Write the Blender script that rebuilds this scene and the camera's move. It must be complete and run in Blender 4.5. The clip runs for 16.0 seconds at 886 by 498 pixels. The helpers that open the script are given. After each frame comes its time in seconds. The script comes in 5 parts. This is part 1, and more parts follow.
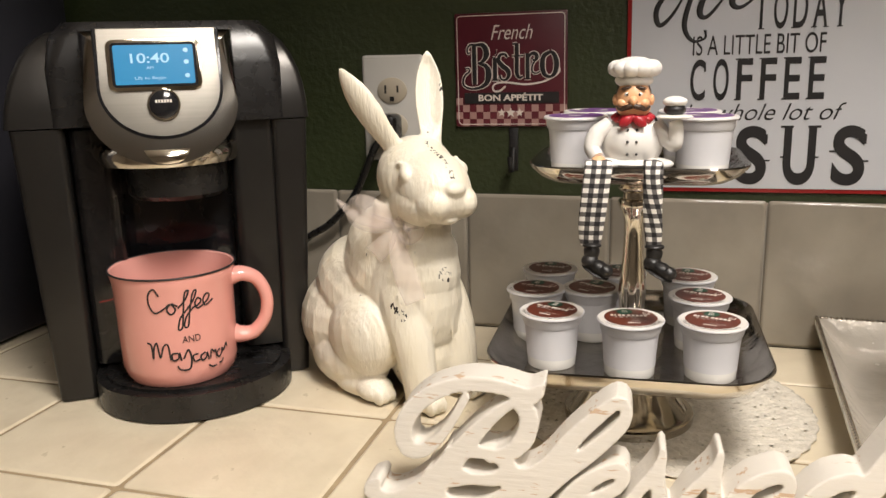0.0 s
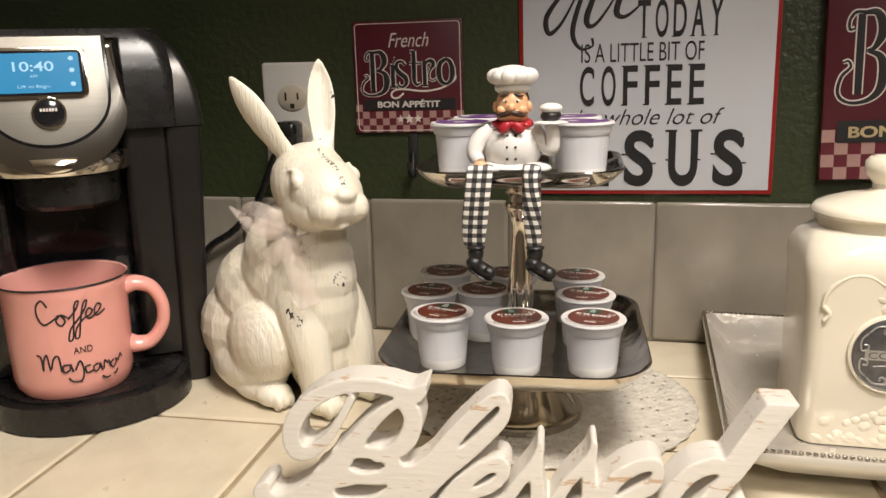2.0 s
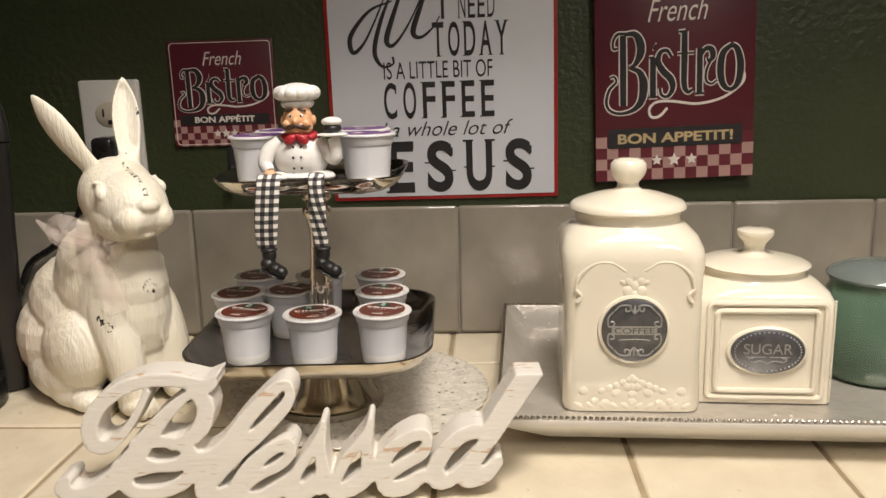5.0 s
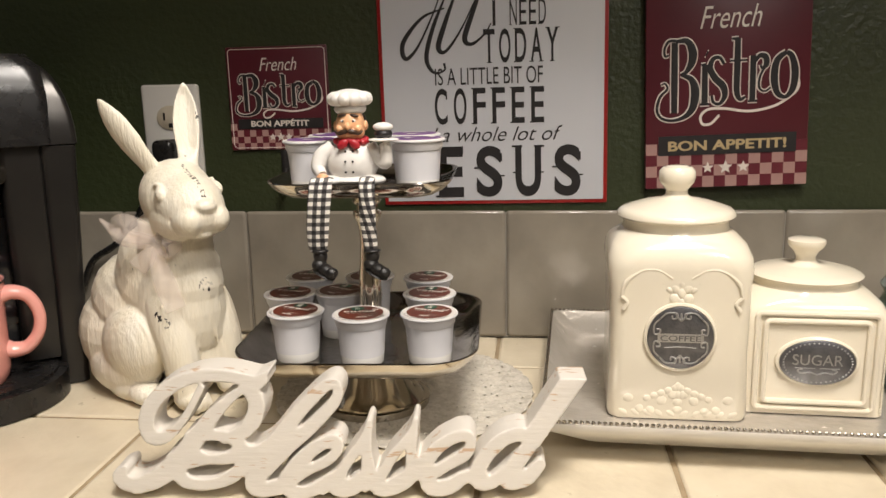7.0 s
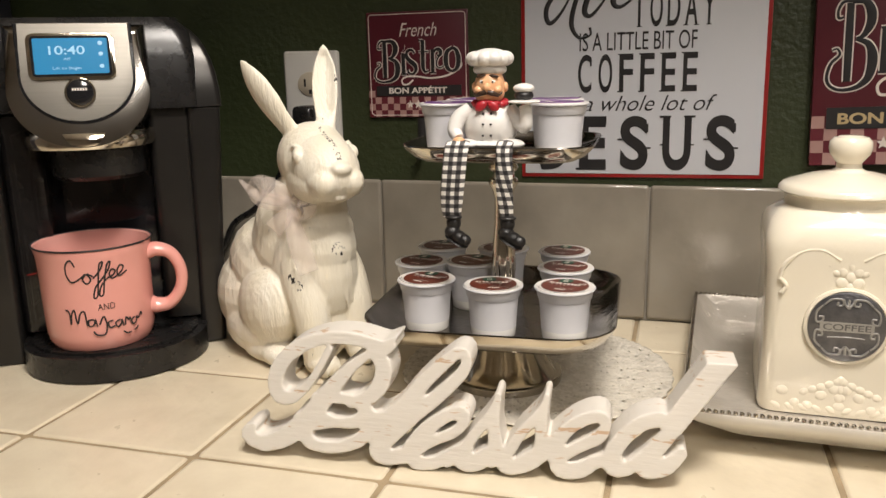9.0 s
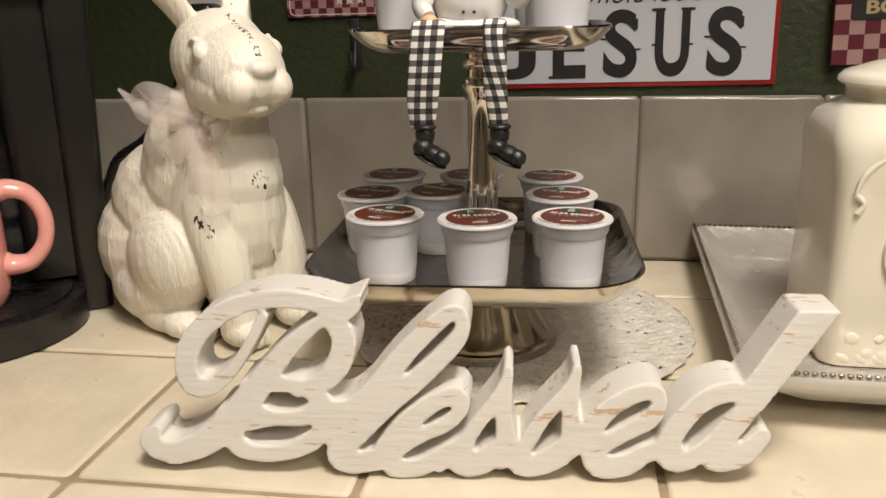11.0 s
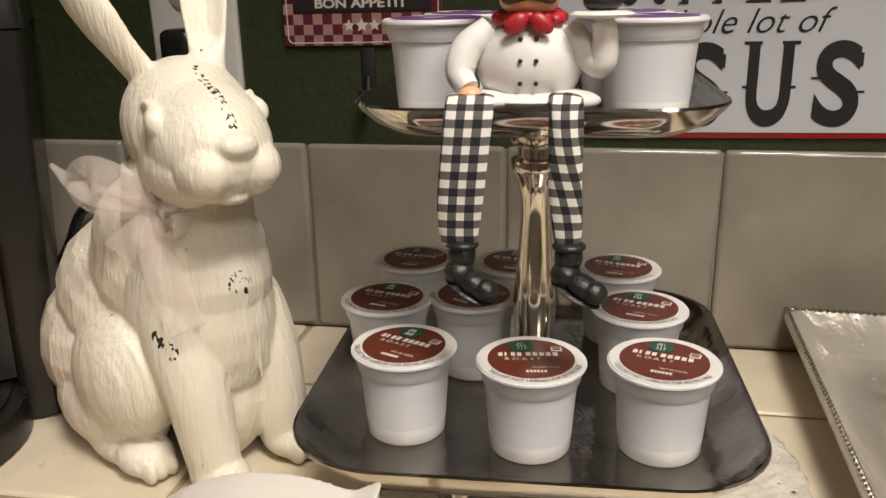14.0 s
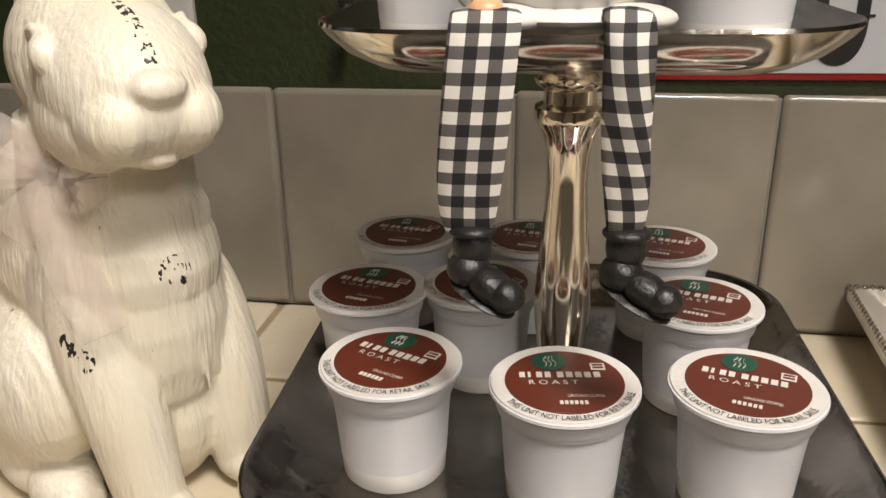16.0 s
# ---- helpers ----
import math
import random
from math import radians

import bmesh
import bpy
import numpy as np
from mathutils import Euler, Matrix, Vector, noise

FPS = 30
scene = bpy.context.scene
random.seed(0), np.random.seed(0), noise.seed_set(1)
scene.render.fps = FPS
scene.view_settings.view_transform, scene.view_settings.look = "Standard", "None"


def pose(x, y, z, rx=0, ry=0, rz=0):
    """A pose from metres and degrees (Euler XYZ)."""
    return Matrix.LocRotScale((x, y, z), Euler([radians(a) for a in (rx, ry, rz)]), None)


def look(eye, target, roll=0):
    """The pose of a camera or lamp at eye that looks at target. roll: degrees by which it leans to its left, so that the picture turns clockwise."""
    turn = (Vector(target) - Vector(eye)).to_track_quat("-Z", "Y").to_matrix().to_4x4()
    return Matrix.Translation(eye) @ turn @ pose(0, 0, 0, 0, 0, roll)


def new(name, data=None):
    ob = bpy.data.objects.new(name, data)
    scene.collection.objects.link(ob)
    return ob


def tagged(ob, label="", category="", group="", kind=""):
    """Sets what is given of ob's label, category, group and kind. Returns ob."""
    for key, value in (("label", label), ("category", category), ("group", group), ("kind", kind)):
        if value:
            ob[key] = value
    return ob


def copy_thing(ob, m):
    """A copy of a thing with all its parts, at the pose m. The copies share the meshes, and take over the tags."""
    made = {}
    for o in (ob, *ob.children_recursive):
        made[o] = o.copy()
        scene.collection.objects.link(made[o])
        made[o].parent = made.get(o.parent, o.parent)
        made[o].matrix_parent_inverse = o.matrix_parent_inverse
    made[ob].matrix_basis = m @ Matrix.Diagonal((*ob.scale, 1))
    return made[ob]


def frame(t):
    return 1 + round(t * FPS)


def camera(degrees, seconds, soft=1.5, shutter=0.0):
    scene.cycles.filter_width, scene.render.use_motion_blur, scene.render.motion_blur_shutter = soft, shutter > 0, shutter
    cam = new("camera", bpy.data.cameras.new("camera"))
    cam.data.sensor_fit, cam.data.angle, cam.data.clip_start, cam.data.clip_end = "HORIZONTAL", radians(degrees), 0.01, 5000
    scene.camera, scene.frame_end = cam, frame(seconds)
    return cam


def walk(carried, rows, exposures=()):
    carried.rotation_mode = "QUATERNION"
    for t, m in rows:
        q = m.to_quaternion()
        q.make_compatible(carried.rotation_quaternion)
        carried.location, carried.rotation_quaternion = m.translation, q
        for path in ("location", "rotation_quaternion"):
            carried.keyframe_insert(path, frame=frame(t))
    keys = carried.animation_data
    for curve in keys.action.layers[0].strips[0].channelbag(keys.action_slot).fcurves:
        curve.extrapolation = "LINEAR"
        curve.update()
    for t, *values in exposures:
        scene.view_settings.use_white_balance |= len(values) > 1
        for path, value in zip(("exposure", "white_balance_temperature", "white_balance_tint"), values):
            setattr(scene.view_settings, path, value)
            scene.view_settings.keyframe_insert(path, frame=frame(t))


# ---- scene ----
cam = camera(56.86, 16.0)
# seconds, place, turn
PATH = [
    (0.0, 0.0587, -0.8807, 0.3107, 76.36, 1.32, 16.09),
    (0.5, 0.067, -0.8828, 0.312, 76.38, 1.26, 14.93),
    (1.0, 0.0784, -0.8812, 0.3122, 76.45, 1.28, 13.5),
    (1.5, 0.0879, -0.881, 0.3095, 76.67, 1.37, 12.47),
    (2.0, 0.0965, -0.8854, 0.3124, 76.59, 1.33, 11.37),
    (2.5, 0.1078, -0.8927, 0.3145, 76.84, 1.24, 10.28),
    (3.0, 0.1201, -0.9036, 0.3147, 77.2, 1.21, 8.85),
    (3.5, 0.1334, -0.9145, 0.3133, 77.33, 1.25, 7.25),
    (4.0, 0.1504, -0.9249, 0.3124, 77.41, 1.32, 5.67),
    (4.5, 0.1671, -0.934, 0.3137, 77.28, 1.43, 4.04),
    (5.1, 0.1815, -0.9415, 0.315, 77.3, 1.45, 2.75),
    (5.8, 0.1895, -0.9475, 0.3165, 77.4, 1.42, 2.35),
    (6.5, 0.1875, -0.9508, 0.3172, 77.55, 1.32, 4.3),
    (7.0, 0.1825, -0.9504, 0.317, 77.66, 1.27, 6.51),
    (7.5, 0.1756, -0.9472, 0.3153, 77.81, 1.32, 9.01),
    (8.0, 0.1713, -0.942, 0.3121, 77.81, 1.24, 11.38),
    (8.5, 0.1755, -0.9369, 0.3057, 77.32, 1.2, 14.02),
    (9.2, 0.172, -0.915, 0.293, 76.5, 1.2, 16.2),
    (9.9, 0.148, -0.868, 0.272, 75.2, 1.25, 14.2),
    (10.5, 0.113, -0.815, 0.253, 74.0, 1.3, 11.0),
    (11.0, 0.0857, -0.7704, 0.2409, 73.15, 1.31, 8.79),
    (11.5, 0.0759, -0.7425, 0.2335, 72.54, 1.3, 7.8),
    (12.0, 0.0634, -0.711, 0.2244, 71.53, 1.31, 6.73),
    (12.5, 0.0526, -0.6904, 0.23, 70.55, 1.22, 5.63),
    (13.0, 0.0399, -0.6759, 0.2461, 70.85, 1.36, 4.97),
    (13.5, 0.05, -0.6424, 0.2646, 71.36, 1.23, 6.67),
    (14.0, 0.05, -0.6123, 0.2754, 71.74, 1.07, 10.08),
    (14.5, 0.04, -0.5863, 0.2753, 71.71, 1.39, 12.1),
    (15.0, 0.0305, -0.5623, 0.2684, 70.87, 1.16, 12.11),
    (15.5, 0.0259, -0.5351, 0.2571, 69.56, 0.98, 10.66),
    (16.0, 0.0279, -0.5111, 0.2533, 68.13, 0.95, 9.35),
]
walk(cam, [(t, pose(*p)) for t, *p in PATH], exposures=[(0.0, 0.02), (3.5, -0.15), (4.5, -0.22), (7.0, -0.13), (8.5, -0.13), (11.0, -0.22), (13.0, -0.29), (14.0, -0.25), (15.0, -0.10), (16.0, -0.19)])

# ---- world and lights ----
world = bpy.data.worlds.new("world")
world.use_nodes = True
world.node_tree.nodes["Background"].inputs[0].default_value = (0.9, 0.85, 0.78, 1)
world.node_tree.nodes["Background"].inputs[1].default_value = 0.03
scene.world = world


def area_lamp(name, where, target, size, size_y, watts, colour):
    lamp = bpy.data.lights.new(name, "AREA")
    lamp.shape, lamp.size, lamp.size_y, lamp.energy, lamp.color = "RECTANGLE", size, size_y, watts, colour
    ob = new(name, lamp)
    ob.matrix_world = look(where, target)
    return ob


area_lamp("ceiling_lamp_light", (0.36, -0.80, 1.40), (0.10, -0.3, 0.0), 0.42, 0.42, 33.0, (1.0, 0.925, 0.85))
# added fill with no known fixture; lifts the wall and the front faces
area_lamp("far_ceiling_lamp_light", (0.95, -1.75, 1.40), (0.1, -0.2, 0.1), 0.5, 0.5, 18.0, (1.0, 0.935, 0.87))

# ---- materials ----


def mat(name, colour, rough=0.5, metal=0.0, second=None, scale=20.0, mix=0.5, bump=0.0, bump_scale=200.0, stretch=(1, 1, 1),
        coat=0.0, transmission=0.0, emit=0.0, spots=None, spot_scale=60.0, spot_at=0.72, rough_var=0.0, sheen=0.0, detail=6.0):
    """Two scales of variation: a broad blend to the second colour, and fine relief; spots: chips of another colour."""
    m = bpy.data.materials.new(name)
    m.use_nodes = True
    nt = m.node_tree
    b = nt.nodes["Principled BSDF"]
    b.inputs["Base Color"].default_value = (*colour, 1)
    b.inputs["Roughness"].default_value = rough
    b.inputs["Metallic"].default_value = metal
    b.inputs["Coat Weight"].default_value = coat
    b.inputs["Coat Roughness"].default_value = 0.08
    b.inputs["Transmission Weight"].default_value = transmission
    b.inputs["Sheen Weight"].default_value = sheen
    if emit:
        b.inputs["Emission Color"].default_value = (*colour, 1)
        b.inputs["Emission Strength"].default_value = emit
    co = nt.nodes.new("ShaderNodeTexCoord")
    mp = nt.nodes.new("ShaderNodeMapping")
    mp.inputs["Scale"].default_value = stretch
    nt.links.new(co.outputs["Object"], mp.inputs["Vector"])

    def noise_node(s, d):
        n = nt.nodes.new("ShaderNodeTexNoise")
        n.inputs["Scale"].default_value, n.inputs["Detail"].default_value = s, d
        nt.links.new(mp.outputs["Vector"], n.inputs["Vector"])
        return n
    last = None
    if second:
        n = noise_node(scale, detail)
        r = nt.nodes.new("ShaderNodeValToRGB")
        r.color_ramp.elements[0].position, r.color_ramp.elements[1].position = 0.5 - mix / 2, 0.5 + mix / 2
        r.color_ramp.elements[0].color, r.color_ramp.elements[1].color = (*colour, 1), (*second, 1)
        nt.links.new(n.outputs["Fac"], r.inputs["Fac"])
        last = r.outputs["Color"]
    if spots:
        n = noise_node(spot_scale, 3.0)
        n2 = noise_node(spot_scale / 6, 2.0)
        mul = nt.nodes.new("ShaderNodeMath")
        mul.operation = "MULTIPLY"
        nt.links.new(n.outputs["Fac"], mul.inputs[0])
        nt.links.new(n2.outputs["Fac"], mul.inputs[1])
        r = nt.nodes.new("ShaderNodeValToRGB")
        r.color_ramp.elements[0].position, r.color_ramp.elements[1].position = spot_at, spot_at + 0.03
        nt.links.new(mul.outputs[0], r.inputs["Fac"])
        mx = nt.nodes.new("ShaderNodeMix")
        mx.data_type = "RGBA"
        nt.links.new(r.outputs["Color"], mx.inputs["Factor"])
        mx.inputs["A"].default_value, mx.inputs["B"].default_value = (*colour, 1), (*spots, 1)
        if last:
            nt.links.new(last, mx.inputs["A"])
        last = mx.outputs["Result"]
    if last:
        nt.links.new(last, b.inputs["Base Color"])
    if rough_var:
        n = noise_node(scale * 2, 4.0)
        mr = nt.nodes.new("ShaderNodeMapRange")
        mr.inputs["To Min"].default_value, mr.inputs["To Max"].default_value = max(0.02, rough - rough_var), rough + rough_var
        nt.links.new(n.outputs["Fac"], mr.inputs["Value"])
        nt.links.new(mr.outputs["Result"], b.inputs["Roughness"])
    if bump:
        n = noise_node(bump_scale, 3.0)
        bp = nt.nodes.new("ShaderNodeBump")
        bp.inputs["Strength"].default_value, bp.inputs["Distance"].default_value = bump, 0.002
        nt.links.new(n.outputs["Fac"], bp.inputs["Height"])
        nt.links.new(bp.outputs["Normal"], b.inputs["Normal"])
    return m


def gingham(name, pitch):
    """Woven black and white check: two crossing sets of stripes, grey where only one of them is dark."""
    m = bpy.data.materials.new(name)
    m.use_nodes = True
    nt = m.node_tree
    b = nt.nodes["Principled BSDF"]
    b.inputs["Roughness"].default_value = 0.9
    uv = nt.nodes.new("ShaderNodeUVMap")
    sep = nt.nodes.new("ShaderNodeSeparateXYZ")
    nt.links.new(uv.outputs["UV"], sep.inputs[0])

    def stripes(socket):
        a = nt.nodes.new("ShaderNodeMath")
        a.operation = "DIVIDE"
        a.inputs[1].default_value = pitch
        nt.links.new(socket, a.inputs[0])
        f = nt.nodes.new("ShaderNodeMath")
        f.operation = "FRACT"
        nt.links.new(a.outputs[0], f.inputs[0])
        g = nt.nodes.new("ShaderNodeMath")
        g.operation = "GREATER_THAN"
        g.inputs[1].default_value = 0.5
        nt.links.new(f.outputs[0], g.inputs[0])
        return g.outputs[0]
    add = nt.nodes.new("ShaderNodeMath")
    add.operation = "ADD"
    nt.links.new(stripes(sep.outputs["X"]), add.inputs[0])
    nt.links.new(stripes(sep.outputs["Y"]), add.inputs[1])
    half = nt.nodes.new("ShaderNodeMath")
    half.operation = "MULTIPLY"
    half.inputs[1].default_value = 0.5
    nt.links.new(add.outputs[0], half.inputs[0])
    r = nt.nodes.new("ShaderNodeValToRGB")
    r.color_ramp.interpolation = "CONSTANT"
    e = r.color_ramp.elements
    e[0].color, e[0].position = (0.78, 0.75, 0.7, 1), 0.0
    e[1].color, e[1].position = (0.012, 0.011, 0.012, 1), 0.75
    mid = e.new(0.25)
    mid.color = (0.12, 0.112, 0.108, 1)
    nt.links.new(half.outputs[0], r.inputs["Fac"])
    nt.links.new(r.outputs["Color"], b.inputs["Base Color"])
    wv = nt.nodes.new("ShaderNodeTexNoise")
    wv.inputs["Scale"].default_value = 2500
    bp = nt.nodes.new("ShaderNodeBump")
    bp.inputs["Strength"].default_value, bp.inputs["Distance"].default_value = 0.4, 0.0004
    nt.links.new(wv.outputs["Fac"], bp.inputs["Height"])
    nt.links.new(bp.outputs["Normal"], b.inputs["Normal"])
    return m


GREEN_WALL = mat("green_wall_paint", (0.036, 0.046, 0.0185), 0.42, second=(0.028, 0.035, 0.0135), scale=9, bump=0.75, bump_scale=130, detail=2)
WALL_PALE = mat("pale_wall_paint", (0.40, 0.36, 0.30), 0.7, second=(0.35, 0.31, 0.26), scale=4, bump=0.2, bump_scale=90)
CEIL_PAINT = mat("ceiling_paint", (0.78, 0.75, 0.69), 0.8, second=(0.72, 0.69, 0.63), scale=3, bump=0.2, bump_scale=120)
FLOOR_M = mat("floor_tile", (0.36, 0.29, 0.22), 0.4, second=(0.28, 0.22, 0.17), scale=5)
TILE = mat("counter_tile_glaze", (0.71, 0.63, 0.48), 0.30, second=(0.60, 0.52, 0.385), scale=22, bump=0.55, bump_scale=48, detail=3, rough_var=0.08)
SPLASH = mat("splash_tile_glaze", (0.335, 0.300, 0.245), 0.12, second=(0.195, 0.170, 0.135), scale=11, mix=0.6, bump=0.85, bump_scale=22, detail=4, rough_var=0.07)
GROUT = mat("grout", (0.40, 0.31, 0.19), 0.9, second=(0.24, 0.18, 0.11), scale=30, bump=0.5, bump_scale=600)
GROUT_PALE = mat("pale_grout", (0.30, 0.28, 0.245), 0.9, second=(0.29, 0.265, 0.23), scale=30, bump=0.4, bump_scale=600)
RABBIT = mat("distressed_cream_paint", (0.82, 0.775, 0.675), 0.42, second=(0.76, 0.69, 0.54), scale=16, mix=0.5, bump=0.6, bump_scale=150, stretch=(2.4, 2.4, 0.34),
             spots=(0.03, 0.024, 0.018), spot_scale=260, spot_at=0.47, detail=3)
SIGN_WOOD = mat("whitewashed_wood", (0.70, 0.66, 0.60), 0.55, second=(0.64, 0.60, 0.54), scale=16, bump=0.25, bump_scale=160, stretch=(0.35, 1, 2.0),
                spots=(0.52, 0.37, 0.25), spot_scale=210, spot_at=0.355)
CHROME = mat("polished_nickel", (0.78, 0.73, 0.64), 0.11, 1.0, second=(0.66, 0.60, 0.51), scale=18, rough_var=0.05)
TRAY_METAL = mat("hammered_nickel", (0.34, 0.32, 0.295), 0.16, 1.0, second=(0.20, 0.185, 0.17), scale=24, bump=0.35, bump_scale=70, rough_var=0.1, detail=3)
POD_WHITE = mat("white_pod_plastic", (0.715, 0.71, 0.735), 0.30, second=(0.68, 0.675, 0.695), scale=40)
# lighter copy of the pod plastic: paints in light bounced off the tray
POD_BASE_GLOW = mat("brightened_pod_plastic", (0.86, 0.85, 0.82), 0.24, second=(0.84, 0.83, 0.80), scale=40)
POD_FOIL = mat("white_foil_lid", (0.74, 0.71, 0.68), 0.38, second=(0.68, 0.65, 0.61), scale=60, bump=0.15, bump_scale=400)
POD_BROWN = mat("brown_lid_print", (0.135, 0.030, 0.015), 0.35, second=(0.105, 0.023, 0.012), scale=80)
POD_PURPLE = mat("purple_lid_print", (0.16, 0.05, 0.22), 0.35, second=(0.11, 0.035, 0.17), scale=80)
POD_GREEN = mat("green_emblem_print", (0.02, 0.09, 0.055), 0.4, second=(0.015, 0.07, 0.045), scale=90)
PRINT_WHITE = mat("white_print", (0.74, 0.68, 0.62), 0.45, second=(0.68, 0.62, 0.56), scale=90)
PRINT_BLACK = mat("black_print", (0.012, 0.011, 0.012), 0.45, second=(0.022, 0.020, 0.021), scale=60)
CERAMIC = mat("cream_glazed_ceramic", (0.82, 0.76, 0.63), 0.14, second=(0.77, 0.70, 0.56), scale=8, bump=0.08, bump_scale=60, coat=0.4)
PEWTER = mat("pewter_badge", (0.22, 0.22, 0.23), 0.38, 0.85, second=(0.14, 0.14, 0.15), scale=120, bump=0.2, bump_scale=400)
PEWTER_LIGHT = mat("worn_pewter_relief", (0.52, 0.52, 0.52), 0.35, 0.8, second=(0.42, 0.42, 0.42), scale=150)
PLATTER = mat("hammered_pearl_platter", (0.60, 0.56, 0.50), 0.24, 0.45, second=(0.50, 0.46, 0.40), scale=30, bump=0.9, bump_scale=60, detail=2, rough_var=0.08)
PLATTER_RIM = mat("white_enamel_edge", (0.78, 0.76, 0.72), 0.25, second=(0.72, 0.70, 0.66), scale=30)
BEAD = mat("silver_beading", (0.60, 0.57, 0.52), 0.2, 1.0, second=(0.35, 0.32, 0.28), scale=400)
BLACK_PLASTIC = mat("black_plastic", (0.009, 0.0085, 0.0085), 0.28, second=(0.014, 0.013, 0.0125), scale=40, rough_var=0.08, bump=0.05, bump_scale=900)
GLOSS_BLACK = mat("gloss_black_plastic", (0.010, 0.010, 0.012), 0.12, second=(0.016, 0.016, 0.018), scale=20)
GUNMETAL = mat("gunmetal_plastic", (0.050, 0.047, 0.044), 0.30, 0.75, second=(0.040, 0.0375, 0.035), scale=25, rough_var=0.04, bump=0.04, bump_scale=1200)
DARK_CHROME = mat("dark_chrome", (0.44, 0.41, 0.37), 0.14, 1.0, second=(0.36, 0.335, 0.30), scale=14, rough_var=0.03)
# darker copy of the polished nickel, with the shade under the lower tray in it
FOOT_SHADED = mat("shaded_nickel", (0.52, 0.48, 0.41), 0.12, 1.0, second=(0.36, 0.325, 0.27), scale=20, rough_var=0.05)
BRUSHED = mat("brushed_steel_plate", (0.30, 0.28, 0.245), 0.34, 0.9, second=(0.26, 0.243, 0.215), scale=60, stretch=(0.2, 1, 8), rough_var=0.06)
SMOKED = mat("smoked_tank", (0.05, 0.045, 0.045), 0.08, transmission=0.75, second=(0.04, 0.036, 0.036), scale=8)
SCREEN = mat("lit_blue_screen", (0.02, 0.20, 0.42), 0.25, emit=0.20)
SCREEN_TEXT = mat("lit_screen_text", (0.32, 0.60, 0.80), 0.3, emit=0.14)
RED_LED = mat("red_indicator", (1.0, 0.03, 0.02), 0.3, emit=1.2)
PINK = mat("pink_glaze", (0.78, 0.36, 0.31), 0.16, second=(0.74, 0.33, 0.285), scale=10, coat=0.3)
PINK_IN = mat("pink_glaze_inside", (0.72, 0.36, 0.31), 0.2, second=(0.68, 0.33, 0.29), scale=10)
TIN_RED = mat("burgundy_tin", (0.105, 0.012, 0.022), 0.38, second=(0.068, 0.008, 0.015), scale=11, mix=0.8, bump=0.06, bump_scale=90)
TIN_RED_2 = mat("burgundy_check_print", (0.13, 0.015, 0.026), 0.4, second=(0.095, 0.012, 0.02), scale=60)
TIN_PINK = mat("faded_check_print", (0.42, 0.26, 0.23), 0.42, second=(0.34, 0.19, 0.17), scale=50)
TIN_WHITE = mat("white_tin", (0.64, 0.655, 0.70), 0.33, second=(0.61, 0.62, 0.66), scale=6, bump=0.04, bump_scale=40)
TIN_EDGE = mat("red_tin_edge", (0.36, 0.018, 0.018), 0.35, second=(0.28, 0.014, 0.014), scale=40)
GOLD_PRINT = mat("cream_gold_print", (0.52, 0.40, 0.22), 0.45, second=(0.44, 0.33, 0.17), scale=80)
OUTLET_W = mat("white_cover_plate", (0.66, 0.64, 0.60), 0.35, second=(0.62, 0.60, 0.56), scale=20)
OUTLET_I = mat("almond_receptacle", (0.52, 0.46, 0.36), 0.4, second=(0.48, 0.42, 0.33), scale=30)
IRON = mat("black_iron", (0.010, 0.009, 0.009), 0.5, second=(0.018, 0.016, 0.015), scale=100, bump=0.2, bump_scale=500)
LACE = mat("embossed_lace_vinyl", (0.68, 0.635, 0.55), 0.28, second=(0.53, 0.49, 0.42), scale=85, mix=0.4, bump=1.0, bump_scale=120, rough_var=0.14, detail=2)
SKIN = mat("painted_peach", (0.80, 0.48, 0.27), 0.35, second=(0.72, 0.36, 0.18), scale=90)
CHEF_WHITE = mat("painted_white_resin", (0.78, 0.76, 0.73), 0.35, second=(0.70, 0.67, 0.63), scale=60, bump=0.15, bump_scale=200)
SCARF_RED = mat("painted_red", (0.42, 0.02, 0.03), 0.4, second=(0.32, 0.012, 0.02), scale=120)
HAIR = mat("painted_dark_brown", (0.035, 0.018, 0.010), 0.4, second=(0.05, 0.026, 0.014), scale=150)
BOOT_M = mat("painted_black_boot", (0.007, 0.0065, 0.0065), 0.42, second=(0.017, 0.015, 0.014), scale=100, bump=0.4, bump_scale=250)
CLOTH = gingham("gingham_cloth", 0.0070)
RIBBON = mat("sheer_pink_ribbon", (0.90, 0.74, 0.66), 0.5, second=(0.88, 0.80, 0.72), scale=60)
RIBBON.node_tree.nodes["Principled BSDF"].inputs["Alpha"].default_value = 0.22
GREEN_GLASS = mat("green_cut_glass", (0.36, 0.52, 0.40), 0.06, transmission=0.75, second=(0.28, 0.44, 0.33), scale=30)
GREY_LID = mat("grey_glass_lid", (0.30, 0.34, 0.32), 0.1, transmission=0.4, second=(0.24, 0.28, 0.26), scale=30)
DARK_PANEL = mat("dark_panel", (0.020, 0.020, 0.026), 0.4, second=(0.027, 0.026, 0.032), scale=6)
LAMP_GLASS = mat("lit_lamp_glass", (1.0, 0.9, 0.75), 0.4, emit=2.0)



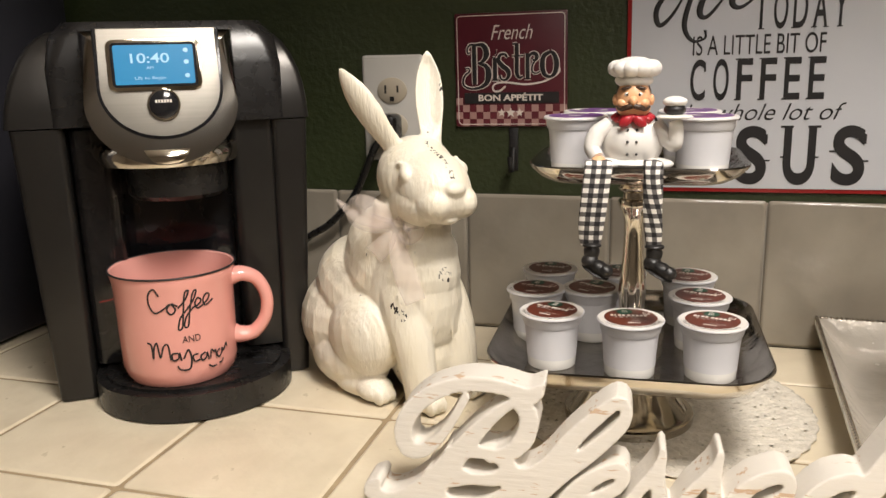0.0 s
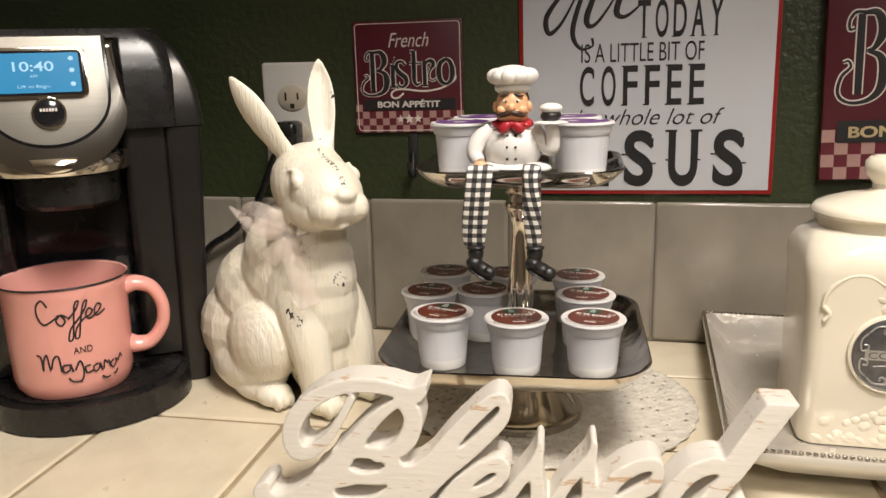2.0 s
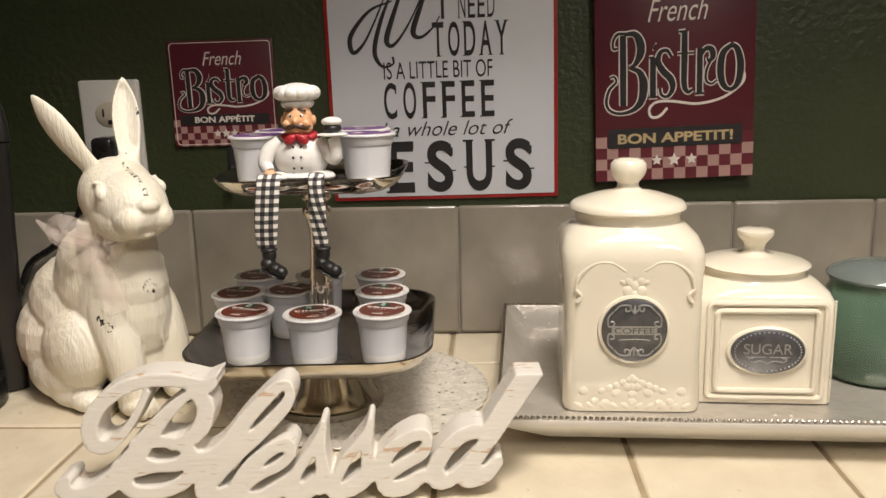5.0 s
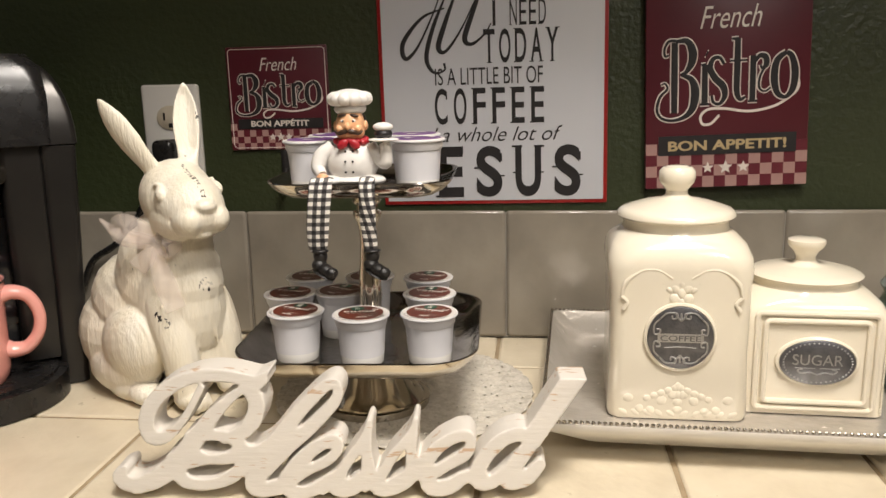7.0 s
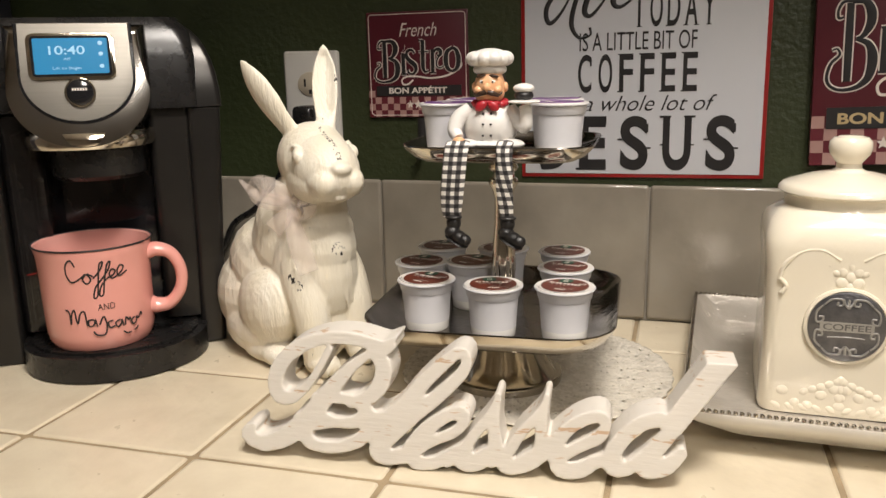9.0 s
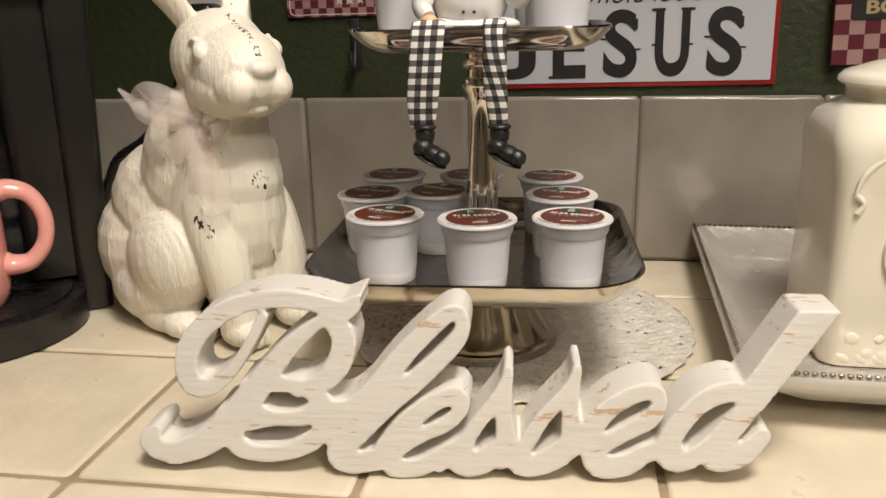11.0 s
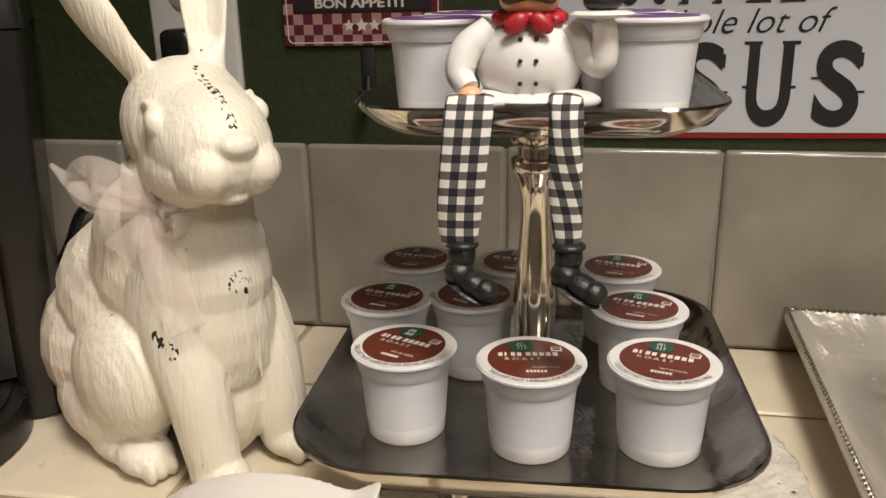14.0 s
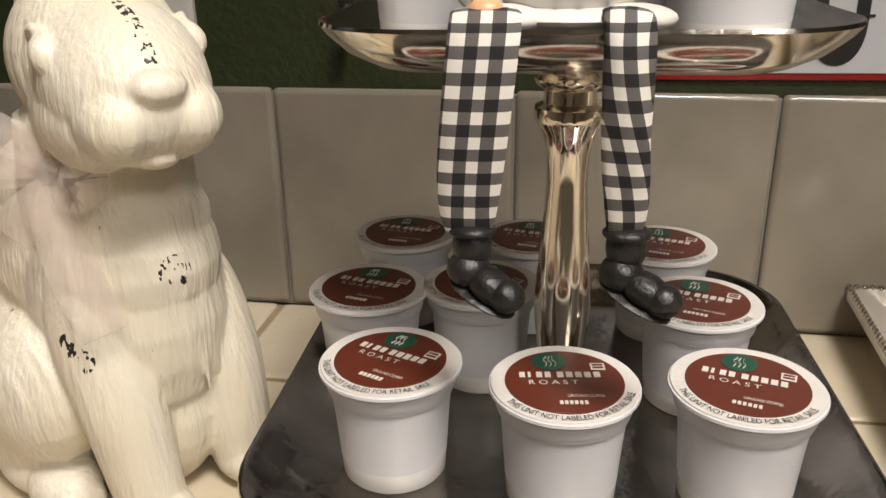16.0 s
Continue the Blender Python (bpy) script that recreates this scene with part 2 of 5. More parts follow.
def add_chips(m, seam, balls, colour):
    """Clusters of small paint chips: along one upright seam (point, normal, lowest, highest, half width) and round a few places (x, y, z, radius)."""
    nt = m.node_tree
    b = nt.nodes["Principled BSDF"]
    co = nt.nodes.new("ShaderNodeTexCoord").outputs["Object"]

    def calc(op, a, c=None):
        n = nt.nodes.new("ShaderNodeMath")
        n.operation = op
        for i, q in enumerate((a, c)):
            if q is None:
                continue
            if isinstance(q, (int, float)):
                n.inputs[i].default_value = q
            else:
                nt.links.new(q, n.inputs[i])
        return n.outputs[0]

    def vec(op, a, c, out):
        n = nt.nodes.new("ShaderNodeVectorMath")
        n.operation = op
        nt.links.new(a, n.inputs[0])
        n.inputs[1].default_value = c
        return n.outputs[out]
    p, normal, lo, hi, half = seam
    off = calc("ABSOLUTE", vec("DOT_PRODUCT", vec("SUBTRACT", co, p, "Vector"), normal, "Value"))
    sep = nt.nodes.new("ShaderNodeSeparateXYZ")
    nt.links.new(co, sep.inputs[0])
    ahead = calc("GREATER_THAN", vec("DOT_PRODUCT", vec("SUBTRACT", co, p, "Vector"), (0.743, -0.669, 0.0), "Value"), 0.0)
    mask = calc("MULTIPLY", calc("MULTIPLY", calc("LESS_THAN", off, half), calc("GREATER_THAN", sep.outputs["Z"], lo)), calc("MULTIPLY", ahead, calc("LESS_THAN", sep.outputs["Z"], hi)))
    for x, y, z, r in balls:
        mask = calc("MAXIMUM", mask, calc("LESS_THAN", vec("DISTANCE", co, (x, y, z), "Value"), r))
    mp = nt.nodes.new("ShaderNodeMapping")
    mp.inputs["Scale"].default_value = (1.0, 1.0, 0.45)
    nt.links.new(co, mp.inputs["Vector"])
    nz = nt.nodes.new("ShaderNodeTexNoise")
    nz.inputs["Scale"].default_value, nz.inputs["Detail"].default_value = 420, 2
    nt.links.new(mp.outputs["Vector"], nz.inputs["Vector"])
    fac = calc("MULTIPLY", mask, calc("GREATER_THAN", nz.outputs["Fac"], 0.575))
    mx = nt.nodes.new("ShaderNodeMix")
    mx.data_type = "RGBA"
    nt.links.new(fac, mx.inputs["Factor"])
    nt.links.new(b.inputs["Base Color"].links[0].from_socket, mx.inputs["A"])
    mx.inputs["B"].default_value = (*colour, 1)
    nt.links.new(mx.outputs["Result"], b.inputs["Base Color"])


add_chips(RABBIT, ((0.0265, -0.0191, 0.2), (0.669, 0.743, 0.0), 0.209, 0.236, 0.0024),
          ((0.0355, -0.0608, 0.0767, 0.006), (0.0365, -0.0600, 0.083, 0.004), (0.012, -0.0561, 0.0947, 0.006), (0.018, -0.0575, 0.089, 0.005), (0.0540, -0.0360, 0.1215, 0.008), (0.0585, -0.0300, 0.129, 0.005),
           (-0.040, -0.058, 0.078, 0.007), (-0.024, -0.062, 0.074, 0.005), (-0.060, -0.050, 0.072, 0.008), (0.0815, -0.0545, 0.198, 0.005), (0.043, 0.004, 0.280, 0.006), (-0.012, -0.040, 0.186, 0.005)), (0.02, 0.016, 0.012))

# ---- mesh helpers ----


def link(name, bm, material, parent=None, label="", smooth=True, angle=40):
    me = bpy.data.meshes.new(name)
    bmesh.ops.recalc_face_normals(bm, faces=bm.faces)
    if smooth:
        for f in bm.faces:
            f.smooth = True
        for e in bm.edges:
            if len(e.link_faces) == 2 and e.calc_face_angle(0) > radians(angle):
                e.smooth = False
    bm.to_mesh(me)
    bm.free()
    for m in (material if isinstance(material, (list, tuple)) else [material]):
        me.materials.append(m)
    ob = new(name, me)
    if parent:
        ob.parent = parent
    if label:
        ob["label"] = label
    return ob


def part(name, bm, material, parent, label="", smooth=True, angle=40):
    return link(name, bm, material, parent, label, smooth, angle)


def thing(name, m, label, category, group="", kind=""):
    ob = new(name)
    ob.empty_display_size = 0.02
    ob.matrix_world = m
    return tagged(ob, label, category, group, kind)


def box(sx, sy, sz, at=(0, 0, 0), bevel=0.0, seg=2):
    """A box on its base centre, with rounded edges."""
    bm = bmesh.new()
    bmesh.ops.create_cube(bm, size=1, matrix=Matrix.Translation((at[0], at[1], at[2] + sz / 2)) @ Matrix.Diagonal((sx, sy, sz, 1)))
    if bevel:
        bmesh.ops.bevel(bm, geom=bm.edges[:], offset=bevel, segments=seg, affect="EDGES", profile=0.5)
    return bm


def lathe(profile, seg=48, at=(0, 0, 0)):
    """A turned form from (radius, height) pairs; ends with radius 0 are closed."""
    bm = bmesh.new()
    rings = []
    for r, z in profile:
        if r < 1e-6:
            rings.append([bm.verts.new((at[0], at[1], at[2] + z))])
        else:
            rings.append([bm.verts.new((at[0] + r * math.cos(2 * math.pi * i / seg), at[1] + r * math.sin(2 * math.pi * i / seg), at[2] + z)) for i in range(seg)])
    for a, b in zip(rings, rings[1:]):
        for i in range(seg):
            j = (i + 1) % seg
            q = [a[i % len(a)], a[j % len(a)], b[j % len(b)], b[i % len(b)]]
            q = list(dict.fromkeys(q))
            if len(q) > 2:
                bm.faces.new(q)
    return bm


def round_rect(w, d, r, n=8):
    """Corner points of a rounded rectangle, anticlockwise."""
    out = []
    for k, (sx, sy) in enumerate(((1, 1), (-1, 1), (-1, -1), (1, -1))):
        for i in range(n + 1):
            a = math.pi / 2 * (k + i / n)
            out.append((sx * (w / 2 - r) + r * math.cos(a), sy * (d / 2 - r) + r * math.sin(a)))
    return out


def loft(sections, close=True):
    """Skin over rings of equal count: lists of 3D points."""
    bm = bmesh.new()
    rings = [[bm.verts.new(p) for p in s] for s in sections]
    n = len(rings[0])
    for a, b in zip(rings, rings[1:]):
        for i in range(n):
            bm.faces.new((a[i], a[(i + 1) % n], b[(i + 1) % n], b[i]))
    if close:
        bm.faces.new(rings[0][::-1])
        bm.faces.new(rings[-1])
    return bm


def rr_loft(levels, n=8, at=(0, 0, 0), close=True):
    """Loft of rounded rectangles: rows of (width, depth, corner radius, height)."""
    return loft([[(at[0] + x, at[1] + y, at[2] + z) for x, y in round_rect(w, d, r, n)] for w, d, r, z in levels], close)


def smooth_path(points, n=8):
    """Catmull-Rom through the points, of any dimension."""
    p = [np.array(q, float) for q in points]
    p = [2 * p[0] - p[1]] + p + [2 * p[-1] - p[-2]]
    out = []
    for a, b, c, d in zip(p, p[1:], p[2:], p[3:]):
        for i in range(n):
            t = i / n
            out.append(0.5 * (2 * b + (c - a) * t + (2 * a - 5 * b + 4 * c - d) * t * t + (3 * b - a - 3 * c + d) * t ** 3))
    out.append(p[-2])
    return out


def tube(points, radius, n=8, seg=12, bm=None, squash=1.0):
    """A round bar along a smooth path; radius may be one number or one for each point."""
    bm = bm or bmesh.new()
    rr = radius if isinstance(radius, (list, tuple)) else [radius] * len(points)
    path = smooth_path([(*p, r) for p, r in zip(points, rr)], n)
    rings = []
    for i, q in enumerate(path):
        a, b = path[max(0, i - 1)][:3], path[min(len(path) - 1, i + 1)][:3]
        t = Vector(b - a).normalized()
        up = Vector((0, 1, 0)) if abs(t.y) < 0.9 else Vector((1, 0, 0))
        u = t.cross(up).normalized()
        v = t.cross(u)
        rings.append([bm.verts.new(Vector(q[:3]) + u * float(q[3] * math.cos(2 * math.pi * k / seg)) + v * float(squash * q[3] * math.sin(2 * math.pi * k / seg))) for k in range(seg)])
    for a, b in zip(rings, rings[1:]):
        for i in range(seg):
            bm.faces.new((a[i], a[(i + 1) % seg], b[(i + 1) % seg], b[i]))
    bm.faces.new(rings[0][::-1])
    bm.faces.new(rings[-1])
    return bm


def blob(bm, at, radii, turn=(0, 0, 0), mat_index=0, seg=20):
    """An ellipsoid added to a bmesh."""
    before = set(bm.faces)
    m = pose(*at, *turn) @ Matrix.Diagonal((*radii, 1))
    bmesh.ops.create_uvsphere(bm, u_segments=seg, v_segments=seg // 2 + 2, radius=1, matrix=m)
    for f in bm.faces:
        if f not in before:
            f.material_index = mat_index
    return bm


def outline_plate(points, thick, bevel=0.0):
    """A plate in the x-z plane, its front at y = 0 and its back at y = thick."""
    bm = bmesh.new()
    front = [bm.verts.new((x, 0, z)) for x, z in points]
    back = [bm.verts.new((x, thick, z)) for x, z in points]
    n = len(points)
    bm.faces.new(front)
    bm.faces.new(back[::-1])
    for i in range(n):
        bm.faces.new((front[i], back[i], back[(i + 1) % n], front[(i + 1) % n]))
    if bevel:
        edges = [e for e in bm.edges if abs(e.verts[0].co.y) < 1e-7 and abs(e.verts[1].co.y) < 1e-7]
        bmesh.ops.bevel(bm, geom=edges, offset=bevel, segments=3, affect="EDGES", profile=0.5)
    return bm


def words(body, width, height, at=(0, 0), y=-0.0008, slant=0.0, bold=0.0, deep=0.0002):
    """Lettering in the x-z plane, facing -y, scaled to a box whose lower left corner is at."""
    cu = bpy.data.curves.new("lettering", "FONT")
    cu.body, cu.shear, cu.offset = body, slant, bold
    ob = bpy.data.objects.new("lettering", cu)
    scene.collection.objects.link(ob)
    me = bpy.data.meshes.new_from_object(ob.evaluated_get(bpy.context.evaluated_depsgraph_get()))
    bpy.data.objects.remove(ob)
    bm = bmesh.new()
    bm.from_mesh(me)
    bpy.data.meshes.remove(me)
    bpy.data.curves.remove(cu)
    xs, ys = [v.co.x for v in bm.verts], [v.co.y for v in bm.verts]
    x0, y0 = min(xs), min(ys)
    kx, ky = width / (max(xs) - x0), height / (max(ys) - y0)
    for v in bm.verts:
        v.co = Vector((at[0] + (v.co.x - x0) * kx, y, at[1] + (v.co.y - y0) * ky))
    if deep:
        ext = bmesh.ops.extrude_face_region(bm, geom=bm.faces[:])
        for v in [g for g in ext["geom"] if isinstance(g, bmesh.types.BMVert)]:
            v.co.y += deep
    return bm


def bars(rows, y=-0.0008, deep=0.0003):
    """Small plain bars in the x-z plane: rows of (x, z, width, height)."""
    bm = bmesh.new()
    for x, z, w, h in rows:
        bmesh.ops.create_cube(bm, size=1, matrix=Matrix.Translation((x + w / 2, y, z + h / 2)) @ Matrix.Diagonal((w, deep, h, 1)))
    return bm


def lay_flat(bm, z):
    """Turns lettering of the x-z plane so that it lies face up at height z."""
    for v in bm.verts:
        v.co = Vector((v.co.x, v.co.z, z - v.co.y))
    return bm


def voxel(ob, size, smooth=4):
    m = ob.modifiers.new("remesh", "REMESH")
    m.mode, m.voxel_size, m.use_smooth_shade = "VOXEL", size, True
    if smooth:
        s = ob.modifiers.new("smooth", "SMOOTH")
        s.factor, s.iterations = 0.5, smooth
    return ob

# ---- room ----


def slab(name, lo, hi, material, label, category):
    bm = bmesh.new()
    c = [(a + b) / 2 for a, b in zip(lo, hi)]
    bmesh.ops.create_cube(bm, size=1, matrix=Matrix.Translation(c) @ Matrix.Diagonal((*[b - a for a, b in zip(lo, hi)], 1)))
    return tagged(link(name, bm, material, smooth=False), label, category, kind="structure")


slab("wall_north", (-2.2, 0.0, -0.9), (2.4, 0.12, 1.5), GREEN_WALL, "dark olive green textured kitchen wall", "wall")
slab("wall_south", (-2.2, -3.1, -0.9), (2.4, -3.0, 1.5), WALL_PALE, "plain pale painted wall across the kitchen", "wall")
slab("wall_west", (-2.3, -3.1, -0.9), (-2.2, 0.12, 1.5), WALL_PALE, "plain pale painted kitchen side wall", "wall")
slab("wall_east", (2.4, -3.1, -0.9), (2.5, 0.12, 1.5), WALL_PALE, "plain pale painted kitchen side wall", "wall")
slab("ceiling", (-2.3, -3.1, 1.5), (2.5, 0.12, 1.6), CEIL_PAINT, "plain off-white kitchen ceiling", "ceiling")
slab("floor", (-2.3, -3.1, -1.0), (2.5, 0.12, -0.9), FLOOR_M, "plain brown tiled kitchen floor", "floor")
slab("counter_base", (-1.4, -0.60, -0.9), (1.4, 0.0, -0.012), WALL_PALE, "plain base cabinet carrying the tiled counter", "counter")

# unseen, assumed here so that the wall and back pods fall in shade
slab("upper_cabinets", (-1.4, -0.315, 0.660), (1.4, 0.0, 1.40), WALL_PALE, "plain unseen wall cabinets above the counter, shading the wall", "cabinet")
# unseen fixtures; the farther one is made up to go with the fill
for nm, x, y, s in (("ceiling_lamp", 0.36, -0.80, 0.46), ("ceiling_lamp", 0.95, -1.75, 0.55)):
    lampt = thing(nm, pose(x, y, 1.5), "unseen square ceiling lamp with a lit frosted cover", "lamp", "ceiling lamps")
    part("frame", rr_loft([(s + 0.05, s + 0.05, 0.03, -0.03), (s + 0.05, s + 0.05, 0.03, 0.0)]), OUTLET_W, lampt)
    part("diffuser", rr_loft([(s, s, 0.03, -0.05), (s, s, 0.03, -0.03)]), LAMP_GLASS, lampt)

# counter and splash-back of separate glazed tiles, 157 mm apart
PITCH, GAP = 0.157, 0.0042
counter = tagged(link("countertop", box(2.8, 0.64, 0.010, (0, -0.32, -0.012)), GROUT, smooth=False),
                 "cream glazed tiled kitchen countertop with tan grout", "countertop", kind="structure")
splash = tagged(link("backsplash", box(2.8, 0.005, 0.152, (0, -0.0025, 0.0)), GROUT_PALE, smooth=False),
                "one row of glossy off-white wall tiles", "backsplash", kind="structure")
TILE_MESH = {}


def tile_mesh(kind, w, d):
    key = (kind, round(w, 4), round(d, 4))
    if key not in TILE_MESH:
        if kind == "floor":
            bm = rr_loft([(w, d, 0.003, -0.006), (w, d, 0.003, -0.0022), (w - 0.0016, d - 0.0016, 0.003, -0.0006), (w - 0.006, d - 0.006, 0.003, 0.0)], 2)
        else:
            bm = rr_loft([(w, d, 0.003, 0.0), (w, d, 0.003, 0.0035), (w - 0.0025, d - 0.0025, 0.003, 0.0052), (w - 0.007, d - 0.007, 0.003, 0.006)], 2)
        for f in bm.faces:
            f.smooth = len(f.verts) == 4
        me = bpy.data.meshes.new("tile")
        bmesh.ops.recalc_face_normals(bm, faces=bm.faces)
        bm.to_mesh(me)
        bm.free()
        me.materials.append(TILE if kind == "floor" else SPLASH)
        TILE_MESH[key] = me
    return TILE_MESH[key]


def lay_tiles():
    rng = random.Random(4)
    edges_y = [-0.002, -0.106, -0.263, -0.420, -0.577, -0.640]
    for i in range(-7, 8):
        xc = -0.178 + PITCH * (i + 0.5)
        for y1, y0 in zip(edges_y, edges_y[1:]):
            ob = new("tile", tile_mesh("floor", PITCH - GAP, y1 - y0 - GAP))
            ob.parent = counter
            ob.matrix_basis = pose(xc, (y0 + y1) / 2, rng.uniform(-0.0003, 0), rng.uniform(-0.12, 0.12), rng.uniform(-0.12, 0.12), 0)
    for i in range(-8, 8):
        xc = 0.145 + PITCH * (i + 0.5)
        ob = new("tile", tile_mesh("wall", PITCH - 0.0016, 0.153))
        ob.parent = splash
        ob.matrix_basis = pose(xc, -0.003, 0.0785, 90 + rng.uniform(-0.25, 0.25), 0, rng.uniform(-0.3, 0.3))


# ---- wall signs ----


def star(cx, cz, r):
    out = []
    for i in range(10):
        a = math.pi / 2 + i * math.pi / 5
        q = r if i % 2 == 0 else r * 0.45
        out.append((cx + q * math.cos(a), cz + q * math.sin(a)))
    return out


CHECKS = {}


def check_square(cell, material):
    key = (round(cell, 5), material.name)
    if key not in CHECKS:
        bm = bars([(0, 0, cell, cell)], 0, 0.0004)
        me = bpy.data.meshes.new("check")
        bm.to_mesh(me)
        bm.free()
        me.materials.append(material)
        CHECKS[key] = me
    return CHECKS[key]


# the ornate word, letter by letter: strokes of (along, down, half width) in design units
BISTRO = (
    ("B", (((285, 155, 13), (285, 280, 14), (285, 410, 13)), ((300, 150, 6), (262, 150, 6), (243, 175, 5), (245, 202, 5), (262, 200, 4)), ((290, 152, 7), (335, 152, 12), (358, 185, 17), (358, 225, 16), (335, 262, 9), (312, 272, 6)),
           ((312, 272, 6), (355, 290, 12), (372, 335, 18), (362, 395, 15), (325, 428, 9), (270, 438, 6), (228, 425, 6), (212, 395, 6), (225, 350, 6), (255, 322, 5), (246, 302, 4), (228, 306, 3)))),
    ("i", (((412, 240, 12), (412, 380, 13)), ((396, 240, 5), (414, 240, 6)), ((394, 383, 5), (432, 383, 5)), ((416, 200, 12), (421, 202, 12)))),
    ("s", (((490, 240, 6), (472, 217, 7), (444, 222, 9), (434, 255, 12), (455, 290, 14), (488, 320, 14), (496, 355, 11), (475, 383, 7), (448, 376, 6), (442, 352, 6)),)),
    ("t", (((545, 152, 12), (545, 250, 13), (545, 340, 12), (560, 370, 8), (582, 362, 5)), ((515, 230, 4), (585, 230, 4)), ((520, 152, 5), (548, 152, 6)))),
    ("r", (((610, 215, 12), (610, 375, 12)), ((592, 378, 5), (630, 378, 5)), ((612, 245, 5), (635, 217, 9), (660, 222, 12), (664, 248, 11), (648, 262, 6), (640, 248, 4)), ((662, 252, 5), (640, 290, 5), (637, 330, 5), (660, 345, 4), (685, 332, 4)))),
    ("o", (((745, 207, 9), (707, 237, 13), (698, 300, 15), (712, 352, 12), (745, 368, 8), (774, 340, 13), (782, 280, 15), (768, 226, 12), (745, 207, 9)),)),
    ("flourish", (((790, 290, 0.5), (800, 330, 0.5), (770, 365, 0.5), (700, 400, 0.5), (600, 415, 0.5), (500, 402, 0.5), (430, 402, 0.5), (398, 425, 0.5), (405, 455, 0.5), (440, 455, 0.5), (475, 425, 0.5)),)),
)


def bistro_sign(m, w, h, thick, label, small):
    """A burgundy sign: script line, large outlined word, black banner, check border with three stars."""
    s = thing("wall_sign", m, label, "sign", "bistro signs")
    part("panel", box(w, thick, h, (0, -thick / 2, 0), 0.0012), TIN_RED, s)
    y = -thick
    cols = 16 if small else 14
    cell = w / cols
    zb, bh = (0.0250, 0.0115) if small else (0.0370, 0.0215)
    for i in range(cols):
        for j in range(5):
            z = j * cell + 0.0008
            if z > zb - cell * 0.6 and 1 <= i < cols - 1 or z + cell > zb + bh:
                continue
            ob = new("check", check_square(cell, TIN_PINK if (i + j) % 2 else TIN_RED_2))
            ob.parent, ob.location = s, (-w / 2 + i * cell, y - 0.0001, z)
    if small:
        pts = round_rect(w * 0.955, h * 0.955, 0.004)
        part("border_line", tube([(x, y - 0.0003, z + h / 2) for x, z in pts] + [(pts[0][0], y - 0.0003, pts[0][1] + h / 2)], 0.00045, 1, 6), PRINT_WHITE, s, "thin white border")
    part("banner", bars([(-w * 0.42, zb, w * 0.85, bh)], y - 0.0006, 0.0006), PRINT_BLACK, s, "black banner")
    part("banner_lettering", words("BON APP\u00c9TIT" if small else "BON APPETIT!", w * (0.58 if small else 0.73), bh * (0.74 if small else 0.52), (-w * (0.29 if small else 0.36), zb + bh * 0.22), y - 0.0012, bold=0.03), PRINT_WHITE if small else GOLD_PRINT, s)
    for dx in (-0.085, 0.0, 0.085):
        bm = outline_plate(star(dx * w * (0.95 if small else 1.3), zb * 0.60, w * 0.045 if dx == 0 else w * 0.038), 0.0003)
        for v in bm.verts:
            v.co.y += y - 0.0010
        part("star", bm, PRINT_WHITE, s, smooth=False)
    zw, wh = (0.0470, 0.0400) if small else (0.0870, 0.0740)
    k = w / 0.122
    for name, strokes in BISTRO:
        white, black = bmesh.new(), bmesh.new()
        for pts in strokes:
            at = [((px - 505) / 680 * w, zw + (400 - pz) / 250 * wh, hw / 680 * w) for px, pz, hw in pts]
            tube([(x, y - 0.0002, z) for x, z, _ in at], [r + 0.0075 * w for _, _, r in at], 6, 10, white, 0.08)
            if name != "flourish":
                tube([(x, y - 0.0008, z) for x, z, _ in at], [r for _, _, r in at], 6, 10, black, 0.08)
        if name == "flourish":
            black.free()
            part(name, white, PRINT_WHITE, s, "thin white flourish")
            continue
        part("letter_outline", white, PRINT_WHITE, s, "thin white outline")
        part("letter", black, PRINT_BLACK, s, "black lettering")
    part("script_line", words("French", w * 0.37, 0.0150 if small else 0.0235, (-w * 0.17, zw + wh + (0.0045 if small else 0.0110)), y - 0.0008, slant=0.35, bold=-0.004), PRINT_WHITE, s, "white script lettering")
    return s


bistro_sign(pose(-0.1195, -0.0005, 0.2290, 0, -0.4, 0), 0.121, 0.1195, 0.0040, "small square burgundy tin sign with a white border, on the wall", True)
bistro_sign(pose(0.3895, -0.0005, 0.1825, 0, -1.6, 0), 0.173, 0.262, 0.012, "large burgundy wooden sign with a checked lower edge, on the wall", False)

sign = thing("wall_sign", pose(0.1315, -0.0005, 0.1630, 0, -0.5, 0), "tall white tin sign with red edge and black lettering", "sign")
part("edge", box(0.2585, 0.0030, 0.362, (0, -0.0015, 0), 0.0008), TIN_EDGE, sign, "red painted edge")
part("panel", box(0.2500, 0.0016, 0.3535, (0, -0.0034, 0.0042), 0.0006), TIN_WHITE, sign)


